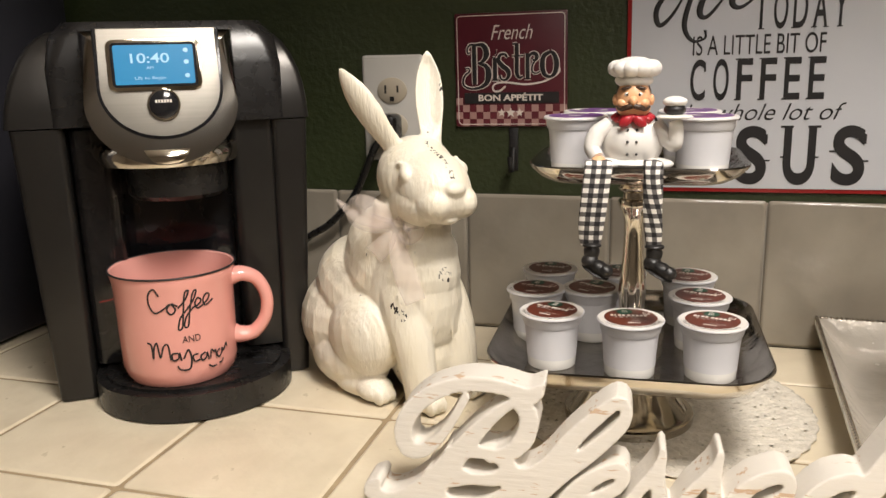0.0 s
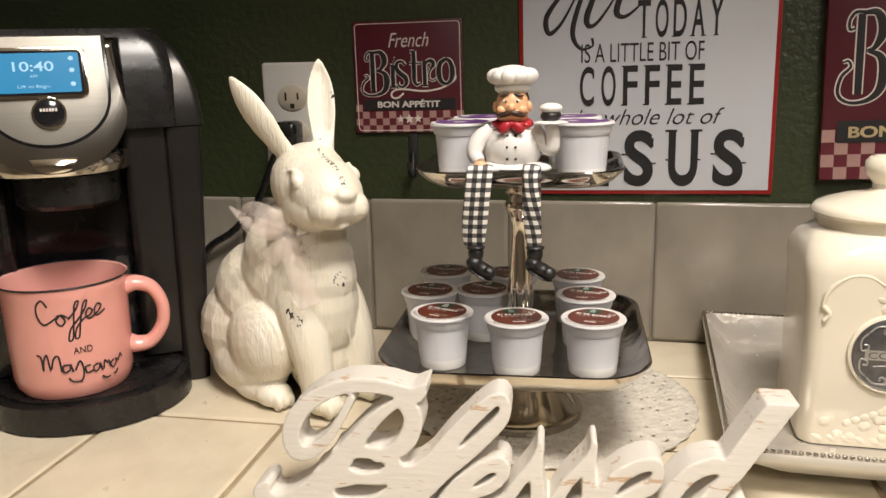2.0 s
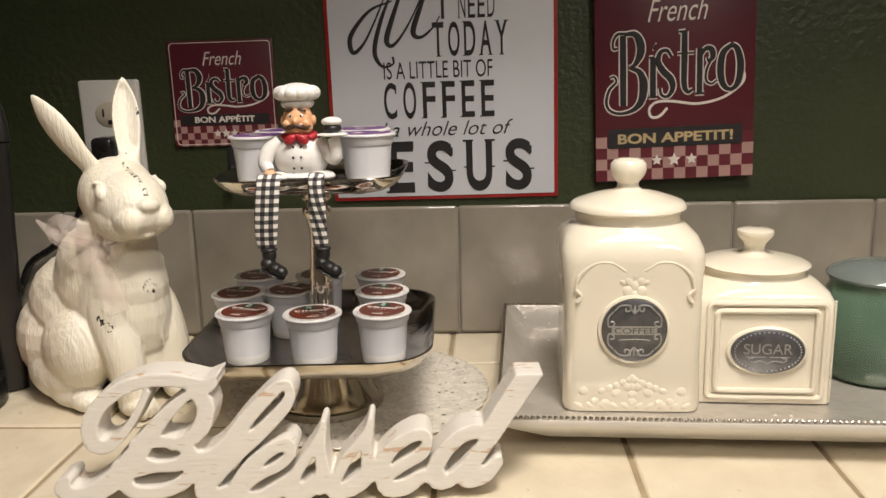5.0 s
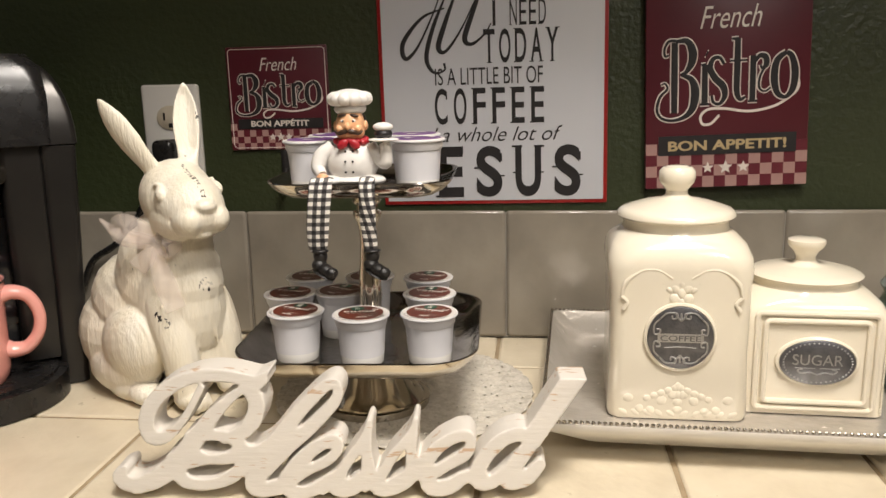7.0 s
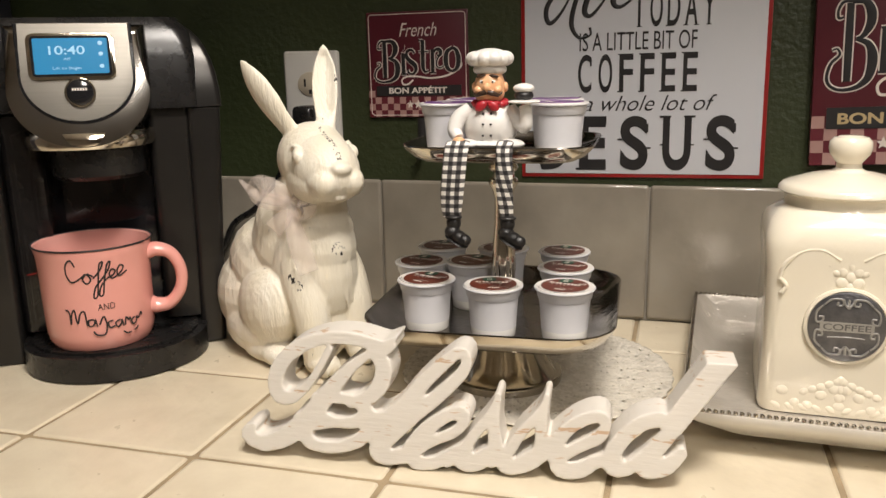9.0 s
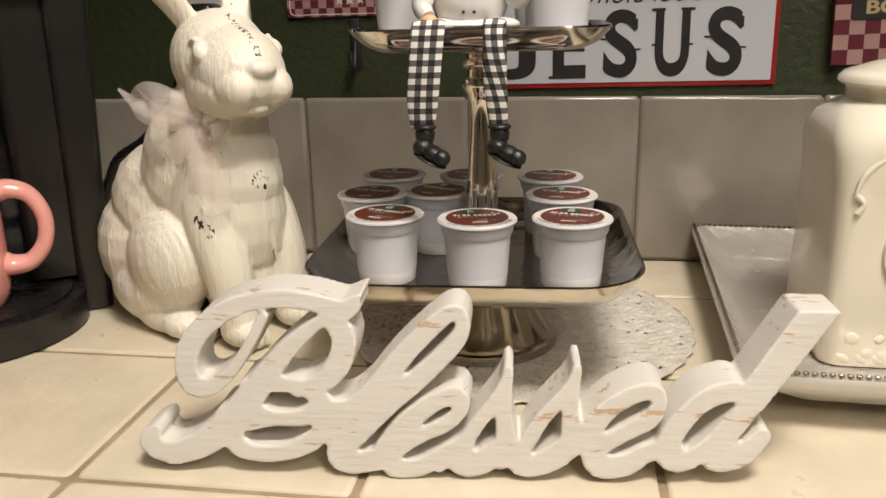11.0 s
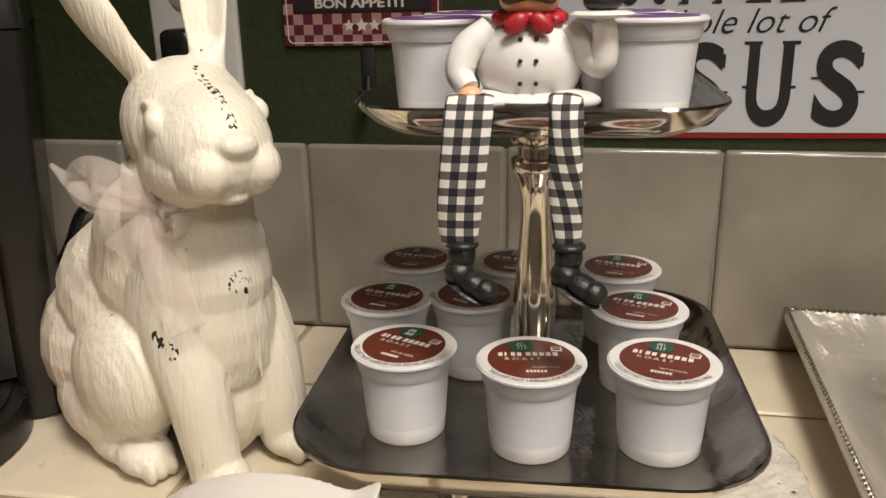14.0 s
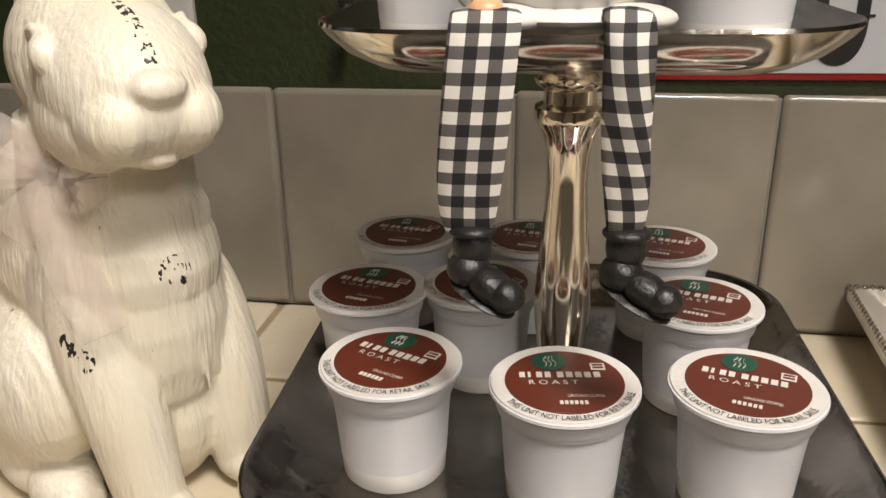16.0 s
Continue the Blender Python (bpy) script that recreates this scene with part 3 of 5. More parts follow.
def serif_letter(ch, x, z, w, h, stroke, parent):
    """One tall narrow letter with slab serifs."""
    part("letter", words(ch, w, h, (x, z), -0.0048, 0.0, 0.030 if stroke > 0.004 else 0.012 if stroke > 0.002 else 0.0), PRINT_BLACK, parent)
    rows = []
    t, e = stroke * 0.45, w * 0.12
    if ch in "FEIDLBTN":
        for zz in ((z, z + h - t) if ch not in "T" else (z,)):
            rows.append((x - e if ch != "T" else x + w * 0.32, zz, w * 0.42, t))
    if ch in "EFT":
        rows.append((x + w - t, z + h - h * 0.14, t, h * 0.14))
    if ch in "EL":
        rows.append((x + w - t, z, t, h * 0.14))
    if ch == "T":
        rows.append((x, z + h - h * 0.14, t, h * 0.14))
    if ch in "UYNA":
        zz = z if ch == "A" else z + h - t
        rows += [(x - e, zz, w * 0.40, t), (x + w * 0.72, zz, w * 0.40, t)]
    if ch == "Y":
        rows.append((x + w * 0.30, z, w * 0.40, t))
    if ch in "SC":
        rows.append((x + w - t * 1.2, z + h * 0.70, t * 1.2, h * 0.16))
    if ch == "S":
        rows += [(x, z + h * 0.12, t * 1.2, h * 0.16), (x - e * 0.8, z + h * 0.56, w * 0.22, t * 0.7), (x + w * 0.88, z + h * 0.40, w * 0.22, t * 0.7)]
    if ch == "U":
        rows += [(x - e * 0.8, z + h * 0.46, w * 0.20, t * 0.7), (x + w * 0.90, z + h * 0.46, w * 0.20, t * 0.7)]
    for row in rows:
        part("serif", bars([row], -0.0049, 0.0003), PRINT_BLACK, parent)


def spaced(body, x, z, w, h, fill, stroke, parent):
    """A line of letters at an even pitch; fill: the share of the pitch that a letter takes."""
    step = w / len(body)
    for k, ch in enumerate(body):
        if ch != " ":
            f = 0.30 if ch == "I" else fill
            serif_letter(ch, x + step * (k + (1 - f) / 2), z, step * f, h, stroke, parent)


spaced("JESUS", -0.1170, 0.0085, 0.2240, 0.0590, 0.66, 0.0050, sign)
spaced("COFFEE", -0.0700, 0.0930, 0.1320, 0.0405, 0.66, 0.0030, sign)
spaced("TODAY", -0.0115, 0.1605, 0.0880, 0.0370, 0.72, 0.0022, sign)
spaced("I NEED", -0.0020, 0.2010, 0.0640, 0.0275, 0.74, 0.0014, sign)
part("lettering", words("IS A LITTLE BIT OF", 0.1220, 0.0190, (-0.0650, 0.1372), -0.0048), PRINT_BLACK, sign)
part("lettering", words("and a whole lot of", 0.1790, 0.0165, (-0.1000, 0.0730), -0.0048, 0.38, -0.006), PRINT_BLACK, sign, "black slanted lettering")
# large script word of brush strokes
script = bmesh.new()
Y = -0.0046
tube([(-0.052, Y, 0.222), (-0.078, Y, 0.212), (-0.100, Y, 0.186), (-0.098, Y, 0.168), (-0.084, Y, 0.180), (-0.066, Y, 0.214), (-0.056, Y, 0.238)], [0.0008, 0.0016, 0.0026, 0.0024, 0.0014, 0.0009, 0.0007], 8, 8, script, 0.25)
tube([(-0.050, Y, 0.236), (-0.066, Y, 0.200), (-0.074, Y, 0.168), (-0.066, Y, 0.152), (-0.054, Y, 0.154), (-0.054, Y, 0.162)], [0.0008, 0.0022, 0.0026, 0.0016, 0.0010, 0.0014], 8, 8, script, 0.25)
tube([(-0.036, Y, 0.245), (-0.052, Y, 0.205), (-0.060, Y, 0.180), (-0.052, Y, 0.175), (-0.034, Y, 0.198), (-0.012, Y, 0.240)], [0.0009, 0.0026, 0.0030, 0.0018, 0.0010, 0.0007], 8, 8, script, 0.25)
tube([(-0.006, Y, 0.250), (-0.022, Y, 0.212), (-0.030, Y, 0.188), (-0.022, Y, 0.182), (-0.008, Y, 0.192), (0.000, Y, 0.204)], [0.0009, 0.0026, 0.0030, 0.0018, 0.0010, 0.0006], 8, 8, script, 0.25)
part("script_word", script, PRINT_BLACK, sign, "large black brush script")

# ---- outlet, hook and cord ----
outlet = thing("wall_outlet", pose(-0.2535, 0.0, 0.2490), "white duplex outlet with almond receptacles, a plug in one", "outlet")
part("cover_plate", rr_loft([(0.071, 0.1165, 0.004, 0.0), (0.071, 0.1165, 0.004, 0.003), (0.066, 0.1115, 0.004, 0.0055)], 4), OUTLET_W, outlet).matrix_basis = pose(0, 0, 0, 90)
for z in (0.0195, -0.0195):
    rec = part("receptacle", lathe([(0.0, 0.0), (0.0172, 0.0), (0.0172, 0.0068), (0.0162, 0.0076), (0.0, 0.0076)], 32), OUTLET_I, outlet)
    rec.matrix_basis = pose(0, 0, z, 90) @ Matrix.Diagonal((1, 0.84, 1, 1))
    if z > 0:
        part("slots", bars([(-0.0085, z - 0.003, 0.0022, 0.009), (0.0058, z - 0.002, 0.0022, 0.0075), (-0.0025, z - 0.0115, 0.005, 0.005)], -0.0078, 0.0006), IRON, outlet, "dark plug slots")
cord = thing("power_cord", pose(0, 0, 0), "thick black power cord hanging from the outlet", "cord")
part("plug", box(0.026, 0.030, 0.030, (-0.2540, -0.0235, 0.2140), 0.006, 3), BLACK_PLASTIC, cord, "black moulded plug")
part("cable", tube([(-0.256, -0.032, 0.222), (-0.268, -0.034, 0.205), (-0.282, -0.030, 0.178), (-0.300, -0.026, 0.148), (-0.330, -0.024, 0.118), (-0.362, -0.022, 0.098), (-0.378, -0.022, 0.070), (-0.396, -0.024, 0.040), (-0.410, -0.030, 0.0055), (-0.425, -0.030, 0.0055)], 0.0042, 8, 12), BLACK_PLASTIC, cord)
hook = thing("wall_hook", pose(-0.1170, 0.0, 0.1800), "small black iron hook below the tin sign", "hook")
part("back_strip", box(0.010, 0.003, 0.047, (0, -0.0015, 0.001), 0.001), IRON, hook)
part("hook_arm", tube([(0, -0.003, 0.026), (0, -0.008, 0.010), (0, -0.015, 0.003), (0, -0.021, 0.008), (0, -0.021, 0.018)], [0.0028, 0.0028, 0.0028, 0.0026, 0.0034], 6, 10), IRON, hook)

# ---- lace mat and tiered stand ----


def lace_mat(cx, cy, radius):
    rng = random.Random(2)
    bm = bmesh.new()
    rings, seg = 60, 300
    vs = []
    for i in range(rings + 1):
        row = []
        for j in range(seg):
            a = 2 * math.pi * j / seg
            r = radius * (i + 0.6) / (rings + 0.6) * (1 + (0.007 * math.cos(40 * a) if i == rings else 0))
            row.append(bm.verts.new((r * math.cos(a), r * math.sin(a), 0.0012 + 0.0007 * math.sin(j * 1.7) * math.cos(i * 1.3))))
        vs.append(row)
    for i in range(rings):
        for j in range(seg):
            hole = i > 20 and (i % 3 == 1) and ((j + 3 * (i // 3)) % 6 < (2 if i % 2 else 1)) and i < rings - 2 and rng.random() < 0.4
            if not hole:
                bm.faces.new((vs[i][j], vs[i + 1][j], vs[i + 1][(j + 1) % seg], vs[i][(j + 1) % seg]))
    ob = link("lace_mat", bm, LACE)
    ob.matrix_world = pose(cx, cy, 0.0012)
    sol = ob.modifiers.new("thick", "SOLIDIFY")
    sol.thickness, sol.offset = 0.0012, 0.0
    return tagged(ob, "round white lace mat under the tiered stand", "mat")


lace_mat(0.050, -0.185, 0.128)

SX, SY = 0.0245, -0.2135
stand = thing("tiered_stand", pose(SX, SY, 0.002), "two-tier polished nickel stand with square dished trays", "stand")
part("foot", lathe([(0.0, 0.004), (0.046, 0.0), (0.0515, 0.0), (0.0535, 0.0015), (0.0540, 0.0050), (0.0535, 0.0078), (0.0515, 0.0085), (0.0490, 0.0080), (0.0470, 0.0095), (0.0400, 0.0215), (0.0330, 0.0345), (0.0290, 0.0430), (0.0285, 0.0480), (0.0320, 0.0545), (0.0360, 0.0575), (0.0, 0.0585)], 64), FOOT_SHADED, stand, "domed polished foot")


def square_dish(w, d, floor_z, rim, r):
    """A thin dished square tray with turned-up rim and rounded corners."""
    lv = [(w * 0.30, d * 0.30, r * 0.3, floor_z - 0.0024), (w * 0.80, d * 0.80, r * 0.75, floor_z - 0.0022), (w * 0.90, d * 0.90, r * 0.9, floor_z + rim * 0.18), (w * 0.975, d * 0.975, r, floor_z + rim * 0.72),
          (w, d, r * 1.02, floor_z + rim), (w - 0.001, d - 0.001, r, floor_z + rim + 0.0012), (w - 0.0035, d - 0.0035, r, floor_z + rim + 0.0006), (w * 0.955, d * 0.955, r, floor_z + rim * 0.70),
          (w * 0.875, d * 0.875, r * 0.85, floor_z + rim * 0.2), (w * 0.78, d * 0.78, r * 0.72, floor_z), (w * 0.30, d * 0.30, r * 0.3, floor_z)]
    return rr_loft(lv, 10)


low = part("lower_tray", square_dish(0.213, 0.224, 0.0620, 0.0185, 0.044), [CHROME, TRAY_METAL], stand, "dark hammered nickel tray")
low.matrix_basis = pose(-0.002, -0.004, 0, 0, 0, 2.5)
top = part("upper_tray", square_dish(0.163, 0.150, 0.2115, 0.0110, 0.034), [CHROME, TRAY_METAL], stand, "hammered nickel tray with bright rim")
top.matrix_basis = pose(0.0010, 0.0045, 0, 0, 0, 2.0)
for tr in (low, top):
    for f in tr.data.polygons:
        if f.normal.z > 0.2:
            f.material_index = 1
part("stem", lathe([(0.0, 0.0625), (0.0120, 0.0625), (0.0125, 0.066), (0.0100, 0.069), (0.0085, 0.074), (0.0088, 0.084), (0.0105, 0.100), (0.0112, 0.110), (0.0104, 0.122), (0.0088, 0.142), (0.0078, 0.160), (0.0082, 0.171), (0.0100, 0.1785), (0.0128, 0.1832), (0.0134, 0.1858), (0.0128, 0.1885), (0.0098, 0.1900), (0.0096, 0.1948), (0.0122, 0.1962), (0.0134, 0.1988), (0.0122, 0.2014), (0.0098, 0.2030), (0.0098, 0.2050), (0.0130, 0.2062), (0.0150, 0.2095), (0.0, 0.2095)], 40), CHROME, stand, "turned polished stem")


def coffee_pod(m, label, purple=False):
    pod = thing("coffee_pod", m, label, "coffee pod", "purple-lidded pods" if purple else "brown-lidded pods")
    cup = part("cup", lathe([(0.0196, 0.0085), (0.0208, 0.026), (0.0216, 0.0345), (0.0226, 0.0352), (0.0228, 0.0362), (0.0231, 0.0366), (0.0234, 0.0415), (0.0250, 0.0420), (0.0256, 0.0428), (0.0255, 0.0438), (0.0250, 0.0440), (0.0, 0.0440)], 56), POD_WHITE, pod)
    # the lowest zone's glow is put into its colour
    part("cup_base", lathe([(0.0, 0.0012), (0.0155, 0.0012), (0.0166, 0.0), (0.0182, 0.0), (0.0190, 0.0010), (0.0196, 0.0085), (0.0, 0.0086)], 56), POD_BASE_GLOW, cup, "base of the cup, lightened for light off the tray")
    lid = part("lid", lathe([(0.0, 0.0446), (0.0248, 0.0446), (0.0250, 0.0440), (0.0, 0.0438)], 48), POD_FOIL, pod, "white foil lid")
    if purple:
        part("lid_print", lathe([(0.0, 0.0450), (0.0215, 0.0450), (0.0215, 0.0446), (0.0, 0.0446)], 40), POD_PURPLE, lid, "purple printed disc")
        for a0, a1, r0, r1 in ((20, 150, 0.012, 0.0195), (200, 300, 0.006, 0.013)):
            fb = bmesh.new()
            n = 14
            inner = [fb.verts.new((r0 * math.cos(radians(a0 + (a1 - a0) * k / n)), r0 * math.sin(radians(a0 + (a1 - a0) * k / n)), 0.0453)) for k in range(n + 1)]
            outer = [fb.verts.new(((r0 + (r1 - r0) * math.sin(math.pi * k / n)) * math.cos(radians(a0 + (a1 - a0) * k / n)), (r0 + (r1 - r0) * math.sin(math.pi * k / n)) * math.sin(radians(a0 + (a1 - a0) * k / n)), 0.0453)) for k in range(n + 1)]
            for k in range(n):
                if (outer[k].co - inner[k].co).length + (outer[k + 1].co - inner[k + 1].co).length > 1e-6:
                    fb.faces.new((inner[k], inner[k + 1], outer[k + 1], outer[k]))
            part("print_swirl", fb, POD_FOIL, lid, "pale swirl")
        return pod
    part("lid_print", lathe([(0.0, 0.0450), (0.0200, 0.0450), (0.0200, 0.0446), (0.0, 0.0446)], 48), POD_BROWN, lid, "brown printed disc")
    part("emblem", lathe([(0.0, 0.0453), (0.0060, 0.0453), (0.0060, 0.0450), (0.0, 0.0450)], 28, (-0.0040, 0.0124, 0)), POD_GREEN, lid, "round green emblem")
    wave = bmesh.new()
    for k in (-1, 0, 1):
        tube([(-0.0040 + 0.0016 * k, 0.0086, 0.0454), (-0.0034 + 0.0016 * k, 0.0110, 0.0454), (-0.0044 + 0.0016 * k, 0.0128, 0.0454), (-0.0038 + 0.0010 * k, 0.0152, 0.0454)], 0.0005, 4, 6, wave, 0.3)
    part("emblem_mark", wave, PRINT_WHITE, lid, "pale wavy mark")
    rows = [(-0.0150 + 0.0029 * k, 0.0016, 0.0020 if k != 1 else 0.0010, 0.0034) for k in range(4)] + [(-0.0022 + 0.0031 * k, 0.0016, 0.0022, 0.0034) for k in range(5)]
    rows += [(-0.0030 + 0.0016 * k, -0.0150, 0.0011, 0.0020) for k in range(6)]
    part("roast_line", lay_flat(words("R O A S T", 0.0165, 0.0026, (-0.0120, -0.0030), -0.0002, deep=0), 0.0452), PRINT_WHITE, lid)
    part("name_print", lay_flat(bars(rows, -0.0002, 0.0002), 0.0451), PRINT_WHITE, lid, "pale bars of print")
    part("print_line", lay_flat(words("GROUND COFFEE", 0.0120, 0.0016, (0.0000, -0.0110), -0.0002, deep=0), 0.0452), PRINT_WHITE, lid)
    part("print_stamp", lay_flat(bars([(0.0098, 0.0064, 0.0050, 0.0044)], -0.0002, 0.0002), 0.0451), PRINT_WHITE, lid, "small pale square stamp")
    part("stamp_mark", lay_flat(bars([(0.0105, 0.0072, 0.0036, 0.0009), (0.0105, 0.0090, 0.0036, 0.0009)], -0.0002, 0.0002), 0.0453), POD_BROWN, lid)
    txt = words("THIS UNIT NOT LABELED FOR RETAIL SALE", 1.0, 0.0026, (0, 0), 0, deep=0)
    for v in txt.verts:
        a = radians(212 + 128 * v.co.x)
        rr = 0.0238 - v.co.z
        v.co = Vector((rr * math.cos(a), rr * math.sin(a), 0.0450))
    part("rim_print", txt, PRINT_BLACK, lid, "black rim print")
    return pod


LOW_Z, UP_Z = 0.0641, 0.2137
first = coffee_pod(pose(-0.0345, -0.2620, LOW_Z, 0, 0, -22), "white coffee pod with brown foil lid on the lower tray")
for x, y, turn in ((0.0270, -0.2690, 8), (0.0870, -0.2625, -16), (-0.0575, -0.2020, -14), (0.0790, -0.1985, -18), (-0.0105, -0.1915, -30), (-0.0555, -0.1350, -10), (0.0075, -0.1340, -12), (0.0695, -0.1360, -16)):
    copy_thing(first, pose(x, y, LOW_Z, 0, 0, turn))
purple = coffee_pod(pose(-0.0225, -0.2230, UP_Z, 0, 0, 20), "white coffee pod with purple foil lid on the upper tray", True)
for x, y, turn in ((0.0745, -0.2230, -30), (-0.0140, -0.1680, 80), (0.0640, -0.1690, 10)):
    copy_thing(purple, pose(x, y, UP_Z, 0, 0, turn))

# ---- rabbit figure ----


def rabbit(where, body_turn, head_at, head_turn, head_size, ears):
    """Body and head are shaped in their own axes (x ahead, y to the animal's left), then joined."""
    rng = random.Random(8)
    bm = bmesh.new()
    # rump, sloping back, chest and a thick upright neck
    blob(bm, (-0.064, 0, 0.056), (0.062, 0.059, 0.058))
    blob(bm, (-0.044, 0, 0.088), (0.062, 0.052, 0.052), (0, 30, 0))
    blob(bm, (-0.014, 0, 0.112), (0.052, 0.044, 0.056), (0, 32, 0))
    blob(bm, (-0.012, 0, 0.128), (0.050, 0.041, 0.046), (0, 38, 0))
    blob(bm, (0.018, 0, 0.092), (0.044, 0.040, 0.066))
    blob(bm, (0.020, 0, 0.118), (0.043, 0.038, 0.040))
    blob(bm, (0.022, 0, 0.042), (0.032, 0.028, 0.042))
    tube([(0.006, 0, 0.100), (0.012, 0, 0.135), (0.016, -0.001, 0.160), (0.017, -0.004, 0.186)], [0.036, 0.037, 0.0355, 0.031], 6, 28, bm)
    for s in (-1, 1):
        # haunch, hind foot, shoulder, front leg and paw
        blob(bm, (-0.012, 0.037 * s, 0.059), (0.043, 0.027, 0.040), (0, -14, 0))
        blob(bm, (-0.040, 0.034 * s, 0.030), (0.050, 0.028, 0.030))
        blob(bm, (-0.018, 0.041 * s, 0.0125), (0.034, 0.0170, 0.0130), (0, 0, -3 * s))
        blob(bm, (0.004, 0.042 * s, 0.0120), (0.020, 0.0160, 0.0120))
        blob(bm, (0.010, 0.021 * s, 0.100), (0.036, 0.021, 0.046), (0, 10, 0))
        tube([(0.010, 0.018 * s, 0.128), (0.026, 0.024 * s, 0.098), (0.040, 0.026 * s, 0.066), (0.047, 0.026 * s, 0.038), (0.051, 0.025 * s, 0.012)], [0.012, 0.020, 0.0190, 0.0165, 0.0150], 6, 16, bm)
        blob(bm, (0.055, 0.0255 * s, 0.0110), (0.021, 0.0155, 0.0110))
        for k in (-1, 0, 1):
            blob(bm, (0.068, 0.0255 * s + 0.0066 * k, 0.0080), (0.008, 0.0042, 0.0074), seg=12)
            blob(bm, (0.018, 0.042 * s + 0.0066 * k, 0.0085), (0.008, 0.0042, 0.0078), seg=12)
    blob(bm, (-0.112, 0, 0.030), (0.018, 0.020, 0.018))
    # a rounded bib with a lower lip, thin locks over neck, shoulder and leg, crescents of fur on the haunch
    blob(bm, (0.036, 0, 0.136), (0.022, 0.031, 0.024), (0, 14, 0))
    for k in range(30):
        a = -1.5 + 3.0 * k / 29
        y, x = 0.036 * math.sin(a), 0.020 + 0.039 * math.cos(a)
        z0 = 0.118 + rng.uniform(-0.014, 0.010)
        tube([(x - 0.007, y * 0.92, z0), (x - 0.0005, y, z0 - 0.016), (x + 0.001 + rng.uniform(-0.001, 0.001), y * 1.02, z0 - 0.038 - rng.uniform(0, 0.012))], [0.0012, 0.0022, 0.0008], 4, 8, bm)
    for s in (-1, 1):
        for k in range(16):
            x = -0.030 + 0.0038 * k
            z0 = 0.146 - 0.0008 * k + rng.uniform(-0.010, 0.010)
            y = 0.0365 - 0.00002 * (k - 4) ** 2
            w = y * math.sqrt(max(0.1, 1 - ((x - 0.010) / 0.045) ** 2))
            tube([(x, w * 0.96 * s, z0), (x + 0.003, (w + 0.0015) * s, z0 - 0.022), (x + 0.006, (w + 0.002) * s, z0 - 0.046)], [0.0008, 0.0019, 0.0007], 4, 8, bm)
        for k in range(9):
            a = -0.9 + 0.22 * k
            x0, y0 = 0.030 + 0.017 * math.cos(a), 0.026 * s + 0.0175 * math.sin(a) * s
            tube([(x0 - 0.002, y0, 0.098 + rng.uniform(-0.008, 0.008)), (x0 + 0.0075, y0 * 0.99, 0.066), (x0 + 0.013, y0 * 0.95, 0.034)], [0.0008, 0.0018, 0.0008], 4, 8, bm)
        for k in range(8):
            r = 0.009 + 0.0036 * k
            a0 = rng.uniform(-0.3, 0.3)
            tube([(-0.006 + r * math.cos(a0 + t), (0.0605 - 0.0011 * (k / 2.0) ** 2) * s, 0.060 + 0.95 * r * math.sin(a0 + t)) for t in (0.0, 0.7, 1.4, 2.1, 2.8, 3.5)], [0.0006, 0.0014, 0.0018, 0.0018, 0.0014, 0.0006], 4, 8, bm)
    bmesh.ops.transform(bm, matrix=pose(0, 0, 0, 0, 0, body_turn), verts=bm.verts[:])

    hd = bmesh.new()
    blob(hd, (-0.006, 0, 0.003), (0.036, 0.0310, 0.0325), seg=28)
    blob(hd, (0.018, 0, -0.002), (0.0375, 0.0285, 0.0275), (0, 22, 0), seg=28)
    blob(hd, (0.032, 0, -0.004), (0.0225, 0.0205, 0.0190), (0, 20, 0), seg=28)
    blob(hd, (0.030, 0, 0.002), (0.025, 0.0150, 0.0150), (0, 34, 0))
    blob(hd, (-0.010, 0, -0.022), (0.032, 0.0300, 0.026))
    for s in (-1, 1):
        # muzzle pads, cheek, eye with lids
        blob(hd, (0.0380, 0.0118 * s, -0.0125), (0.0172, 0.0128, 0.0138))
        blob(hd, (0.012, 0.0130 * s, -0.0140), (0.031, 0.0170, 0.0200))
        blob(hd, (0.0195, 0.0238 * s, 0.0095), (0.0082, 0.0056, 0.0068), (0, 20, 28 * s))
        tube([(0.007, 0.0255 * s, 0.0130), (0.014, 0.0252 * s, 0.0172), (0.0255, 0.0196 * s, 0.0128)], [0.0010, 0.0020, 0.0010], 5, 8, hd)
        tube([(0.007, 0.0262 * s, 0.0055), (0.015, 0.0258 * s, 0.0022), (0.0255, 0.0208 * s, 0.0050)], [0.0008, 0.0015, 0.0008], 5, 8, hd)
    blob(hd, (0.0380, 0, -0.0250), (0.0105, 0.0088, 0.0046))
    blob(hd, (0.0515, 0, 0.0000), (0.0064, 0.0094, 0.0056), (0, 34, 0))
    blob(hd, (0.0510, 0, -0.0062), (0.0034, 0.0042, 0.0042))
    bmesh.ops.transform(hd, matrix=Matrix.Translation(Vector(head_at) - Vector(where)) @ pose(0, 0, 0, 0, 0, head_turn) @ Matrix.Scale(head_size, 4), verts=hd.verts[:])
